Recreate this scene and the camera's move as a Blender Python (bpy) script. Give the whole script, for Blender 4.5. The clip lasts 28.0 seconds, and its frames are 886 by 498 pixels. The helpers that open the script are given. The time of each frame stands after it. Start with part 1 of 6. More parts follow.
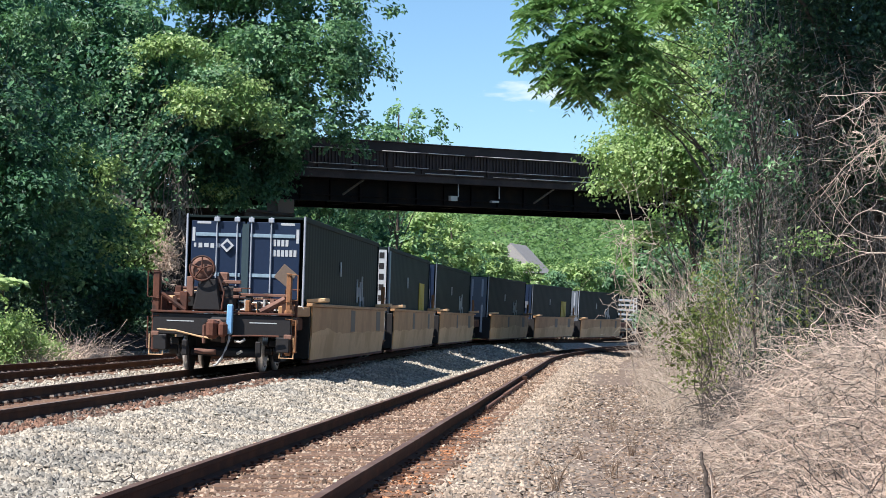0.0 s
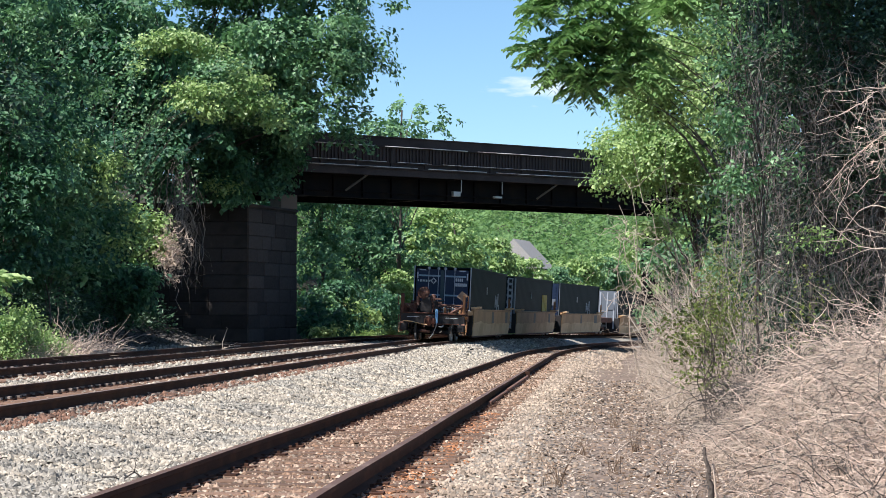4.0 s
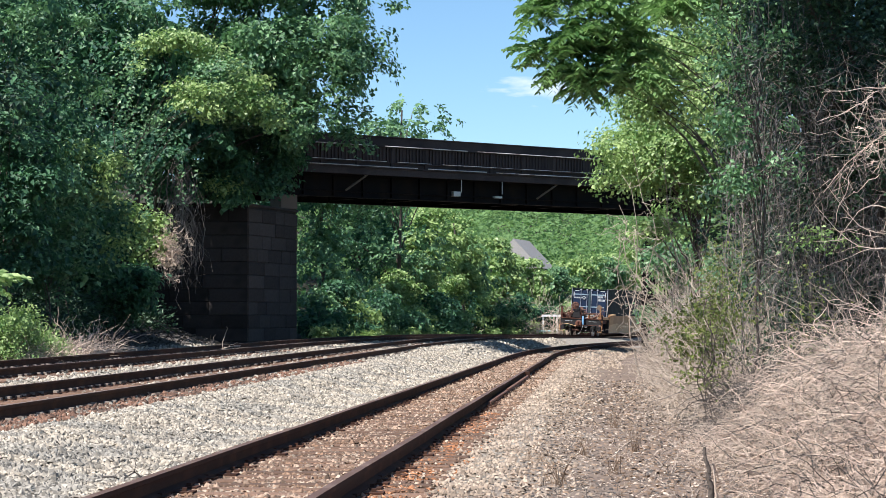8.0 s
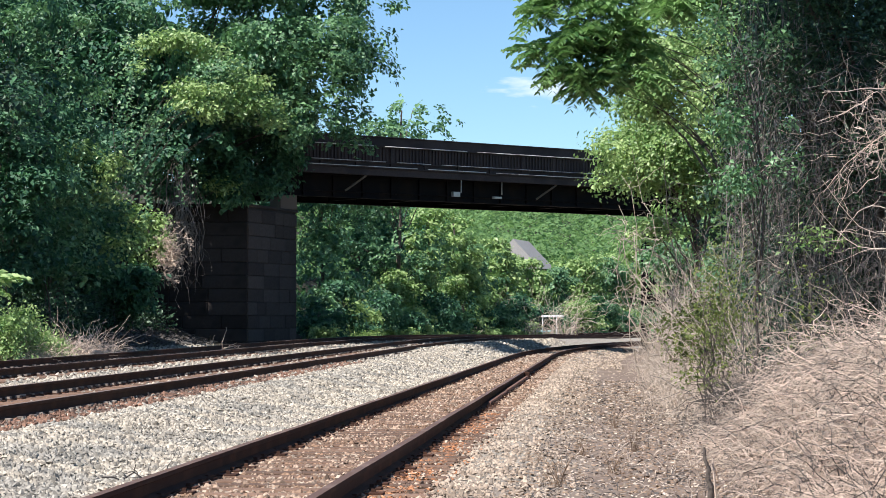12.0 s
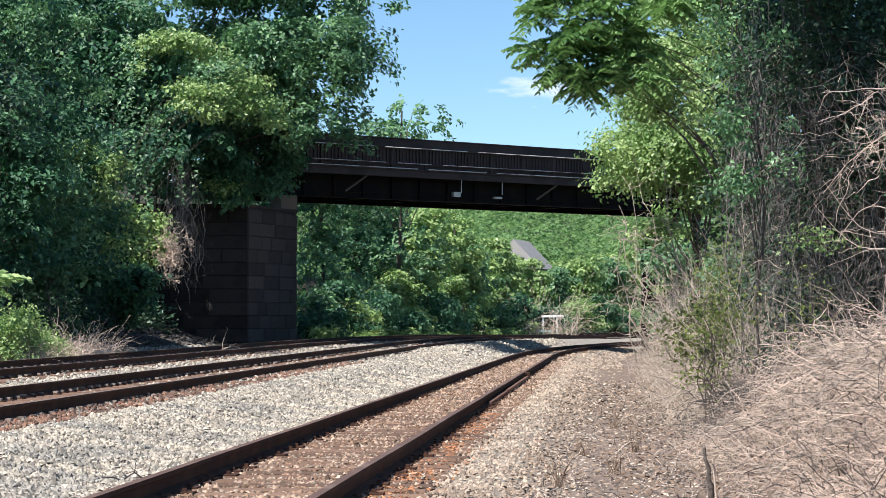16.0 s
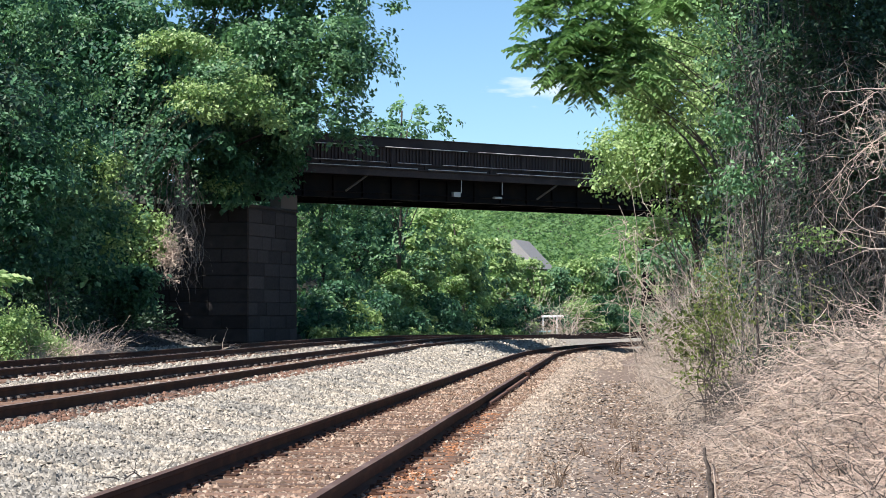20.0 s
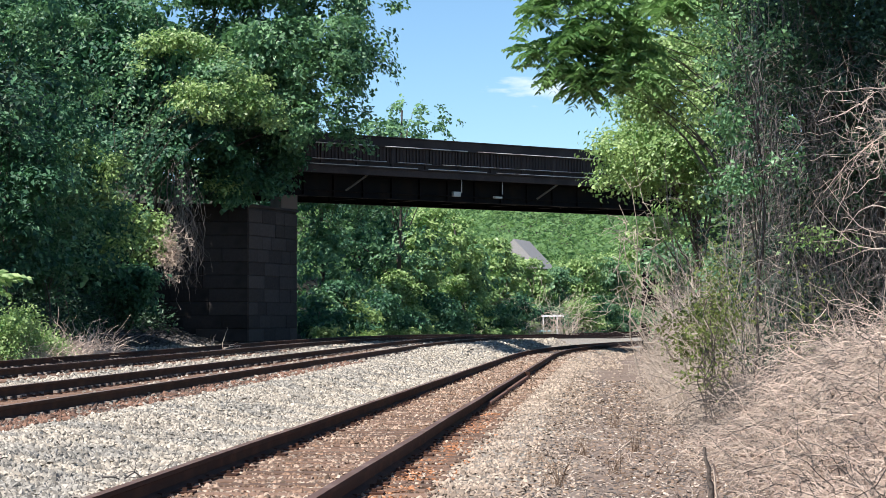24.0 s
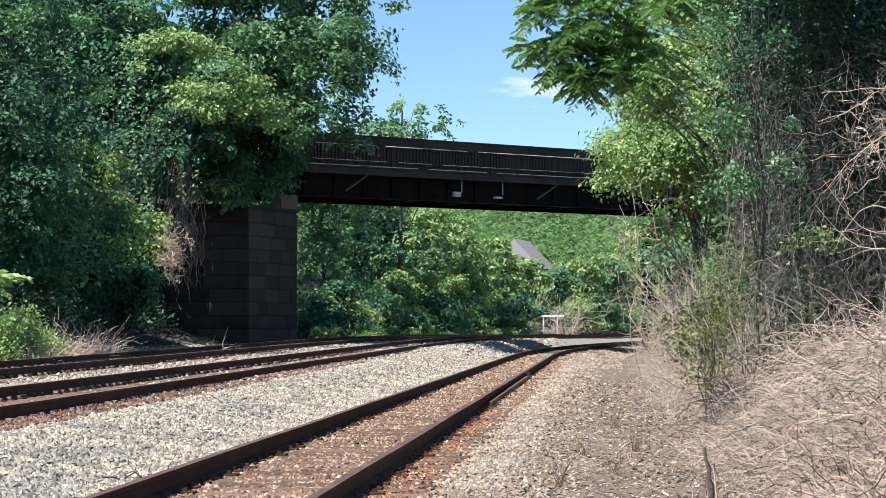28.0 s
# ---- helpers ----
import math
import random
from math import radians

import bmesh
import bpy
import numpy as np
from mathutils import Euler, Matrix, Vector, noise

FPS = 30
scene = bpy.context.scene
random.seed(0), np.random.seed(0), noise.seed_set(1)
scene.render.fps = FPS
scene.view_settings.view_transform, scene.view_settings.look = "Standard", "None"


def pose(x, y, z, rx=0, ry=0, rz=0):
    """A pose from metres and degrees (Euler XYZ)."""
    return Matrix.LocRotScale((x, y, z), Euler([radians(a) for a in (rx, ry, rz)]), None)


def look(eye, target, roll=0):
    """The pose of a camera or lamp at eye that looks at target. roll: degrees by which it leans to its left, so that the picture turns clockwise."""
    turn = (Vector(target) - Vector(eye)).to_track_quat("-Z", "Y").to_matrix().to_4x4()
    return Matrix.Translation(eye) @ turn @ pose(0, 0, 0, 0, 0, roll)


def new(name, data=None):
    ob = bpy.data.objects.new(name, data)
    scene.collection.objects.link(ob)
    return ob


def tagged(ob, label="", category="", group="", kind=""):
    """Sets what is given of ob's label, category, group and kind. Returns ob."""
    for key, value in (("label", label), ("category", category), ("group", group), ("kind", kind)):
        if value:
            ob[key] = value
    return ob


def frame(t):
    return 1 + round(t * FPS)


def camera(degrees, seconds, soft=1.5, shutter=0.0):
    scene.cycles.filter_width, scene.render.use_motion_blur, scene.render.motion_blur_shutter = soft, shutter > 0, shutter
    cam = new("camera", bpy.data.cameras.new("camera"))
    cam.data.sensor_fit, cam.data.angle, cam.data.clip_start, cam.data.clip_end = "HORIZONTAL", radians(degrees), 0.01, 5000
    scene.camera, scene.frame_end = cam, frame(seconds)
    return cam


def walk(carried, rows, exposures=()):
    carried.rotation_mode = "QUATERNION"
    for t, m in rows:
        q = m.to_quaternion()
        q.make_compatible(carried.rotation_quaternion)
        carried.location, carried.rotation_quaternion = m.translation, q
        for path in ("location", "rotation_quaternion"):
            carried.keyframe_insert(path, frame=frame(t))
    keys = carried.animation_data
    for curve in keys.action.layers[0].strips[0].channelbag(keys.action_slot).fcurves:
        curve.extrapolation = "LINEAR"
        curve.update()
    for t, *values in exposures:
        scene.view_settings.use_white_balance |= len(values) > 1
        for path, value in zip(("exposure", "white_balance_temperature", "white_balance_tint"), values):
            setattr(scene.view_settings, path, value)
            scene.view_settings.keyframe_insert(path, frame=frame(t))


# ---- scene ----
# World: x right, y along the view, z up from the rail heads of the near main track.
EYE = (0.0, 0.0, 1.0)
FOC = 4000.0 / 784.0
cam = camera(2 * math.degrees(math.atan(1 / FOC)), 28.0, soft=0.8)
TILT = math.degrees(math.atan(122 / 4000.0))


def aim(dx, dy):
    """The camera's pose, swung a little from its resting aim (thousandths of a focal length)."""
    return pose(*EYE, 90 + TILT + math.degrees(dy / 4000), 0, math.degrees(dx / 4000))


walk(cam, [(0.0, aim(-5.5, 7)), (0.5, aim(-2.8, 1.6)), (1.0, aim(-1.2, 0.3)), (2.0, aim(-0.8, 0)), (3.0, aim(-0.3, -0.8)),
           (6.0, aim(0, -0.8)), (8.0, aim(0, -0.9)), (8.5, aim(-0.4, -2.2)), (9.0, aim(-1, -2.6)), (10.0, aim(-0.9, -2.6)),
           (11.0, aim(-0.7, -1.8)), (12.0, aim(-0.7, -0.3)), (13.0, aim(-0.3, 0)), (15.0, aim(0, 0)), (21.0, aim(0, 0)),
           (25.0, aim(0.4, -0.7)), (28.0, aim(0.6, -0.4))])

# ---- light ----
SUN_AZ, SUN_EL = radians(-127), radians(54)
world = bpy.data.worlds.new("sky")
scene.world = world
world.use_nodes = True
wn, wl = world.node_tree.nodes, world.node_tree.links
sky = wn.new("ShaderNodeTexSky")
sky.sky_type, sky.sun_disc = "NISHITA", False
sky.sun_elevation, sky.sun_rotation = SUN_EL, SUN_AZ
sky.air_density, sky.dust_density, sky.ozone_density, sky.altitude = 1.0, 0.0, 4.5, 1500
background = wn["Background"]
background.inputs["Strength"].default_value = 0.086
# a thin fair-weather cloud low over the bridge
geo = wn.new("ShaderNodeTexCoord")
cloud_noise = wn.new("ShaderNodeTexNoise")
cloud_noise.inputs["Scale"].default_value = 60
cloud_noise.inputs["Detail"].default_value = 7
stretch = wn.new("ShaderNodeMapping")
stretch.inputs["Scale"].default_value = (1, 1, 4)
wl.new(geo.outputs["Generated"], stretch.inputs["Vector"])
wl.new(stretch.outputs["Vector"], cloud_noise.inputs["Vector"])
cloud_ramp = wn.new("ShaderNodeValToRGB")
cloud_ramp.color_ramp.elements[0].position, cloud_ramp.color_ramp.elements[1].position = 0.50, 0.95
centre = wn.new("ShaderNodeVectorMath")
centre.operation = "SUBTRACT"
centre.inputs[1].default_value = (0.0445, 0.994, 0.1015)
wl.new(geo.outputs["Generated"], centre.inputs[0])
squeeze = wn.new("ShaderNodeVectorMath")
squeeze.operation = "MULTIPLY"
squeeze.inputs[1].default_value = (58, 0, 165)
wl.new(centre.outputs[0], squeeze.inputs[0])
away = wn.new("ShaderNodeVectorMath")
away.operation = "LENGTH"
wl.new(squeeze.outputs[0], away.inputs[0])
puff = wn.new("ShaderNodeMath")
puff.operation = "MULTIPLY_ADD"
puff.inputs[1].default_value = -0.22
wl.new(away.outputs["Value"], puff.inputs[0])
wl.new(cloud_noise.outputs["Fac"], puff.inputs[2])
shift = wn.new("ShaderNodeMath")
shift.operation = "ADD"
shift.inputs[1].default_value = 0.22
wl.new(puff.outputs[0], shift.inputs[0])
wl.new(shift.outputs[0], cloud_ramp.inputs["Fac"])
cloud_mix = wn.new("ShaderNodeMixRGB")
cloud_mix.inputs["Color2"].default_value = (7.5, 8.0, 8.6, 1)
wl.new(cloud_ramp.outputs["Color"], cloud_mix.inputs["Fac"])
sky_tint = wn.new("ShaderNodeMixRGB")
sky_tint.blend_type = "MULTIPLY"
sky_tint.inputs["Fac"].default_value = 1
sky_tint.inputs["Color2"].default_value = (0.89, 1.01, 1.04, 1)
wl.new(sky.outputs["Color"], sky_tint.inputs["Color1"])
wl.new(sky_tint.outputs["Color"], cloud_mix.inputs["Color1"])
wl.new(cloud_mix.outputs["Color"], background.inputs["Color"])

sun = new("sun", bpy.data.lights.new("sun", "SUN"))
sun.data.energy, sun.data.angle, sun.data.color = 5.0, radians(0.53), (1.0, 0.962, 0.94)
to_sun = Vector((math.sin(SUN_AZ) * math.cos(SUN_EL), math.cos(SUN_AZ) * math.cos(SUN_EL), math.sin(SUN_EL)))
sun.matrix_world = look(to_sun * 60, (0, 0, 0))
scene.view_settings.exposure = 0.8

# ---- materials ----
def material(name, colour, rough=0.8, metal=0.0, var=0.25, scale=4.0, fine=40.0, bump=0.3, bump_size=0.01, second=None, second_at=0.55, island=0.0, per_object=0.0, space="Object", spec=0.4):
    """A surface with a broad stain noise, a fine grain noise, an optional second colour in patches, and a fine bump."""
    m = bpy.data.materials.new(name)
    m.use_nodes = True
    n, l = m.node_tree.nodes, m.node_tree.links
    b = n["Principled BSDF"]
    b.inputs["Roughness"].default_value, b.inputs["Metallic"].default_value = rough, metal
    b.inputs["Specular IOR Level"].default_value = spec
    tc = n.new("ShaderNodeTexCoord")
    big, small = n.new("ShaderNodeTexNoise"), n.new("ShaderNodeTexNoise")
    big.inputs["Scale"].default_value, small.inputs["Scale"].default_value = scale, fine
    big.inputs["Detail"].default_value, small.inputs["Detail"].default_value = 5, 4
    for t in (big, small):
        l.new(tc.outputs[space], t.inputs["Vector"])
    mix = n.new("ShaderNodeMixRGB")
    dark = [c * (1 - var) for c in colour]
    lite = [min(1, c * (1 + var)) for c in colour]
    mix.inputs["Color1"].default_value, mix.inputs["Color2"].default_value = (*dark, 1), (*lite, 1)
    l.new(small.outputs["Fac"], mix.inputs["Fac"])
    out = mix.outputs["Color"]
    if second:
        r = n.new("ShaderNodeValToRGB")
        r.color_ramp.elements[0].position, r.color_ramp.elements[1].position = second_at - 0.07, second_at + 0.07
        l.new(big.outputs["Fac"], r.inputs["Fac"])
        m2 = n.new("ShaderNodeMixRGB")
        m2.inputs["Color2"].default_value = (*second, 1)
        l.new(r.outputs["Color"], m2.inputs["Fac"])
        l.new(out, m2.inputs["Color1"])
        out = m2.outputs["Color"]
    for amount, node, socket in ((island, "ShaderNodeNewGeometry", "Random Per Island"), (per_object, "ShaderNodeObjectInfo", "Random")):
        if amount:
            g = n.new(node)
            mr = n.new("ShaderNodeMapRange")
            mr.inputs["To Min"].default_value, mr.inputs["To Max"].default_value = 1 - amount, 1 + amount
            l.new(g.outputs[socket], mr.inputs["Value"])
            mm = n.new("ShaderNodeMixRGB")
            mm.blend_type = "MULTIPLY"
            mm.inputs["Fac"].default_value = 1
            l.new(out, mm.inputs["Color1"])
            l.new(mr.outputs["Result"], mm.inputs["Color2"])
            out = mm.outputs["Color"]
    l.new(out, b.inputs["Base Color"])
    if bump:
        bp = n.new("ShaderNodeBump")
        bp.inputs["Strength"].default_value, bp.inputs["Distance"].default_value = bump, bump_size
        l.new(small.outputs["Fac"], bp.inputs["Height"])
        l.new(bp.outputs["Normal"], b.inputs["Normal"])
    return m


def leaf_material(name, dark, lite, through_colour, share=0.36, rough=0.5, power=1.0, gloss=0.35, clump=0.55):
    """Thin leaves: each leaf its own green, light partly passing through."""
    m = bpy.data.materials.new(name)
    m.use_nodes = True
    n, l = m.node_tree.nodes, m.node_tree.links
    b, out = n["Principled BSDF"], n["Material Output"]
    b.inputs["Roughness"].default_value = rough
    b.inputs["Specular IOR Level"].default_value = gloss
    g = n.new("ShaderNodeNewGeometry")
    tc = n.new("ShaderNodeTexCoord")
    nz = n.new("ShaderNodeTexNoise")
    nz.inputs["Scale"].default_value, nz.inputs["Detail"].default_value = clump, 3
    l.new(tc.outputs["Object"], nz.inputs["Vector"])
    add = n.new("ShaderNodeMath")
    add.operation = "MULTIPLY_ADD"
    add.inputs[1].default_value = 0.85
    pw = n.new("ShaderNodeMath")
    pw.operation = "POWER"
    pw.inputs[1].default_value = power
    l.new(g.outputs["Random Per Island"], pw.inputs[0])
    l.new(pw.outputs[0], add.inputs[0])
    sc = n.new("ShaderNodeMath")
    sc.operation = "MULTIPLY_ADD"
    sc.inputs[1].default_value, sc.inputs[2].default_value = 1.3, -0.56
    l.new(nz.outputs["Fac"], sc.inputs[0])
    l.new(sc.outputs[0], add.inputs[2])
    mix = n.new("ShaderNodeMixRGB")
    mix.use_clamp = True
    mix.inputs["Color1"].default_value, mix.inputs["Color2"].default_value = (*dark, 1), (*lite, 1)
    l.new(add.outputs[0], mix.inputs["Fac"])
    l.new(mix.outputs["Color"], b.inputs["Base Color"])
    tr = n.new("ShaderNodeBsdfTranslucent")
    tint = n.new("ShaderNodeMixRGB")
    tint.blend_type = "MIX"
    tint.inputs["Fac"].default_value = 0.6
    tint.inputs["Color2"].default_value = (*through_colour, 1)
    l.new(mix.outputs["Color"], tint.inputs["Color1"])
    l.new(tint.outputs["Color"], tr.inputs["Color"])
    ms = n.new("ShaderNodeMixShader")
    ms.inputs["Fac"].default_value = share
    l.new(b.outputs[0], ms.inputs[1])
    l.new(tr.outputs[0], ms.inputs[2])
    l.new(ms.outputs[0], out.inputs["Surface"])
    return m


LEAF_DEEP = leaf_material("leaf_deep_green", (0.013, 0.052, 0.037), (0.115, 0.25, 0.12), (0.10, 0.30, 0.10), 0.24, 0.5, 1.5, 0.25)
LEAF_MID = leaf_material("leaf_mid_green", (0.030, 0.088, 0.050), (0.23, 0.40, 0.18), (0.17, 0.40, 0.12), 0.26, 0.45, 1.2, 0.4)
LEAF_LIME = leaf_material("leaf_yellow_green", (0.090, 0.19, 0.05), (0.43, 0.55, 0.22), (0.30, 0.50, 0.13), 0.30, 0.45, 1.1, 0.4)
# Darker leaf copy: shade put into the colour of ivy and bank trees.
LEAF_SHADED = leaf_material("leaf_shaded_green", (0.012, 0.036, 0.026), (0.075, 0.15, 0.068), (0.05, 0.12, 0.03), 0.12, 0.5, 1.5, 0.35)
LEAF_OLIVE = leaf_material("leaf_olive", (0.08, 0.11, 0.03), (0.26, 0.30, 0.08), (0.18, 0.25, 0.06))
# Paler far green: distance haze put into the leaf colour.
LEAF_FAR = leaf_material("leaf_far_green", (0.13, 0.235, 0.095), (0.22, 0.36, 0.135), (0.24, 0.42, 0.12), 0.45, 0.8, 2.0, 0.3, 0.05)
LEAF_FROND = leaf_material("leaf_frond_green", (0.05, 0.135, 0.04), (0.29, 0.45, 0.17), (0.24, 0.46, 0.12), 0.3, 0.45, 1.2, 0.4)
BARK = material("bark", (0.10, 0.08, 0.065), 0.9, var=0.4, scale=3, fine=25, bump=0.8, bump_size=0.03)
DRY = material("dry_stems", (0.44, 0.36, 0.285), 0.85, var=0.3, fine=30, bump=0, island=0.4)
VINE_GREY = material("grey_vine_bark", (0.15, 0.132, 0.118), 0.9, var=0.3, fine=30, bump=0, island=0.5)
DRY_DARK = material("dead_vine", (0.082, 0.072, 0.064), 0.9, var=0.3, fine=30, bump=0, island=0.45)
WEED_BROWN = material("dead_weed_brown", (0.22, 0.15, 0.10), 0.9, var=0.3, fine=30, bump=0, island=0.4)
STRAW = material("dry_straw", (0.53, 0.412, 0.325), 0.6, var=0.25, fine=20, bump=0, island=0.5)
RAIL_RUST = material("rail_rust", (0.058, 0.029, 0.02), 0.85, 0.0, 0.35, 2.0, 60, 0.4, 0.004, second=(0.085, 0.04, 0.025), spec=0.15)
RAIL_HEAD = material("rail_worn_head", (0.17, 0.12, 0.095), 0.5, 0.0, 0.25, 1.5, 50, 0.1, 0.002)
RAIL_CLIP = material("dusty_rail_clip", (0.25, 0.20, 0.16), 0.85, 0, 0.3, 3, 40, 0.2, 0.003, island=0.4)
TIE = material("old_tie_wood", (0.15, 0.09, 0.06), 0.92, 0, 0.4, 2.5, 30, 0.7, 0.02, per_object=0.35)
STONE_GREY = material("ballast_grey", (0.375, 0.325, 0.255), 0.9, 0, 0.15, 0.9, 30, 0.2, 0.004, second=(0.26, 0.238, 0.20), second_at=0.52, island=0.5)
STONE_RUST = material("ballast_rust", (0.205, 0.126, 0.08), 0.92, 0, 0.3, 2, 30, 0.2, 0.004, second=(0.32, 0.232, 0.168), second_at=0.5, island=0.6)
STONE_BROWN = material("ballast_brown_rust", (0.19, 0.105, 0.07), 0.92, 0, 0.3, 1.5, 30, 0.2, 0.004, second=(0.11, 0.075, 0.058), island=0.5)
SIDING_HEAD = material("siding_rail_head", (0.105, 0.062, 0.045), 0.62, 0.0, 0.35, 2.0, 50, 0.15, 0.002, second=(0.15, 0.10, 0.078), spec=0.25)
STONE_ORANGE = material("ballast_orange_rust", (0.35, 0.155, 0.072), 0.92, 0, 0.3, 1.5, 30, 0.2, 0.004, second=(0.12, 0.075, 0.055), island=0.5)
STONE_TAN = material("ballast_tan", (0.36, 0.285, 0.215), 0.92, 0, 0.25, 1.2, 30, 0.2, 0.004, second=(0.27, 0.205, 0.15), island=0.42)
LEDGE_GLINT = material("pale_ledge_glint", (0.62, 0.58, 0.54), 0.5, 0.0, 0.2, 1.5, 20, 0.1, 0.002, second=(0.20, 0.17, 0.16))
# Wing wall colour lowered to hold the canopy's shade; pier copy is lighter.
CONCRETE = material("weathered_shaded_masonry", (0.036, 0.031, 0.029), 0.93, 0, 0.3, 0.5, 8, 0.6, 0.02, second=(0.022, 0.020, 0.019), spec=0.1, per_object=0.3)
MASONRY = material("brown_pier_masonry", (0.066, 0.054, 0.049), 0.93, 0, 0.35, 0.4, 7, 0.6, 0.02, second=(0.05, 0.043, 0.04), spec=0.1, per_object=0.25)
GIRDER = material("bridge_black_paint", (0.011, 0.0105, 0.012), 0.75, 0, 0.3, 0.8, 12, 0.2, 0.004, second=(0.018, 0.014, 0.013), spec=0.08)
PARAPET = material("bridge_brown_board", (0.060, 0.046, 0.044), 0.7, 0, 0.3, 0.8, 14, 0.3, 0.006, second=(0.040, 0.032, 0.031), spec=0.15)
PALE_METAL = material("pale_metal", (0.52, 0.50, 0.46), 0.5, 0.3, 0.12, 2, 30, 0.1, 0.002)
WELL_TAN = material("well_car_tan", (0.47, 0.28, 0.14), 0.65, 0, 0.2, 0.7, 9, 0.15, 0.004, second=(0.37, 0.215, 0.105), spec=0.25)
WELL_PALE = material("well_car_pale", (0.64, 0.43, 0.24), 0.7, 0, 0.2, 0.9, 9, 0.15, 0.004, second=(0.52, 0.33, 0.175), spec=0.25)
PLACARD = material("brown_placard", (0.15, 0.11, 0.082), 0.7, 0, 0.25, 3, 20, 0.1, 0.003)
WELL_PATCH = material("well_car_grey_patch", (0.15, 0.13, 0.105), 0.65, 0, 0.15, 1, 10, 0.1, 0.004)
RUST = material("rusty_steel", (0.13, 0.056, 0.038), 0.8, 0.15, 0.35, 2.5, 25, 0.4, 0.006, second=(0.065, 0.04, 0.034), spec=0.2)
RUST_DUSTY = material("dusty_pink_rust", (0.21, 0.115, 0.085), 0.8, 0.05, 0.3, 3, 25, 0.3, 0.004, second=(0.12, 0.06, 0.045), spec=0.25)
RUST_ORANGE = material("orange_rusty_ladder", (0.28, 0.13, 0.058), 0.75, 0.1, 0.3, 3, 25, 0.3, 0.004)
GREASE = material("greasy_black_steel", (0.016, 0.014, 0.014), 0.6, 0.0, 0.3, 3, 25, 0.3, 0.004)
WHEEL = material("polished_wheel_tread", (0.80, 0.78, 0.75), 0.3, 0.6, 0.2, 3, 25, 0.1, 0.002)
BOX_DARK = material("container_dark_green_grey", (0.011, 0.020, 0.020), 0.55, 0, 0.15, 0.6, 10, 0.1, 0.004, second=(0.015, 0.024, 0.024), spec=0.06)
BOX_BLUE = material("container_dark_blue", (0.013, 0.025, 0.055), 0.45, 0, 0.15, 0.8, 12, 0.1, 0.004, spec=0.25)
BOX_DOOR_SEAM = material("container_teal_seam", (0.035, 0.06, 0.07), 0.5, 0, 0.15, 0.8, 12, 0.1, 0.004)
BOX_WHITE = material("container_white_post", (0.34, 0.37, 0.41), 0.5, 0, 0.12, 1, 14, 0.1, 0.002)
BOX_PALE_BLUE = material("container_pale_blue_strip", (0.22, 0.31, 0.37), 0.55, 0, 0.3, 2, 14, 0.1, 0.002)
BOX_GREY = material("container_grey_post", (0.12, 0.14, 0.165), 0.55, 0, 0.2, 1, 14, 0.1, 0.002)
MARK_WHITE = material("white_marking", (0.44, 0.46, 0.47), 0.6, 0, 0.1, 2, 20, 0)
MARK_YELLOW = material("yellow_marking", (0.48, 0.38, 0.06), 0.6, 0, 0.15, 2, 20, 0)
BLUE_PAINT = material("light_blue_paint", (0.20, 0.42, 0.66), 0.5, 0, 0.15, 3, 25, 0.1, 0.002)
HOSE = material("grey_hose", (0.42, 0.42, 0.40), 0.6, 0, 0.2, 3, 25, 0)
ROOF_GREY = material("grey_roof", (0.34, 0.315, 0.29), 0.85, 0, 0.2, 0.5, 6, 0.3, 0.02)
SIDING = material("house_siding", (0.13, 0.12, 0.11), 0.8, 0, 0.1, 1, 10, 0.1, 0.01)
WHITE_PAINT = material("white_paint", (0.78, 0.78, 0.76), 0.5, 0, 0.06, 1, 10, 0)
TEAL_PAINT = material("pale_teal_paint", (0.35, 0.55, 0.55), 0.5, 0, 0.1, 1, 10, 0)


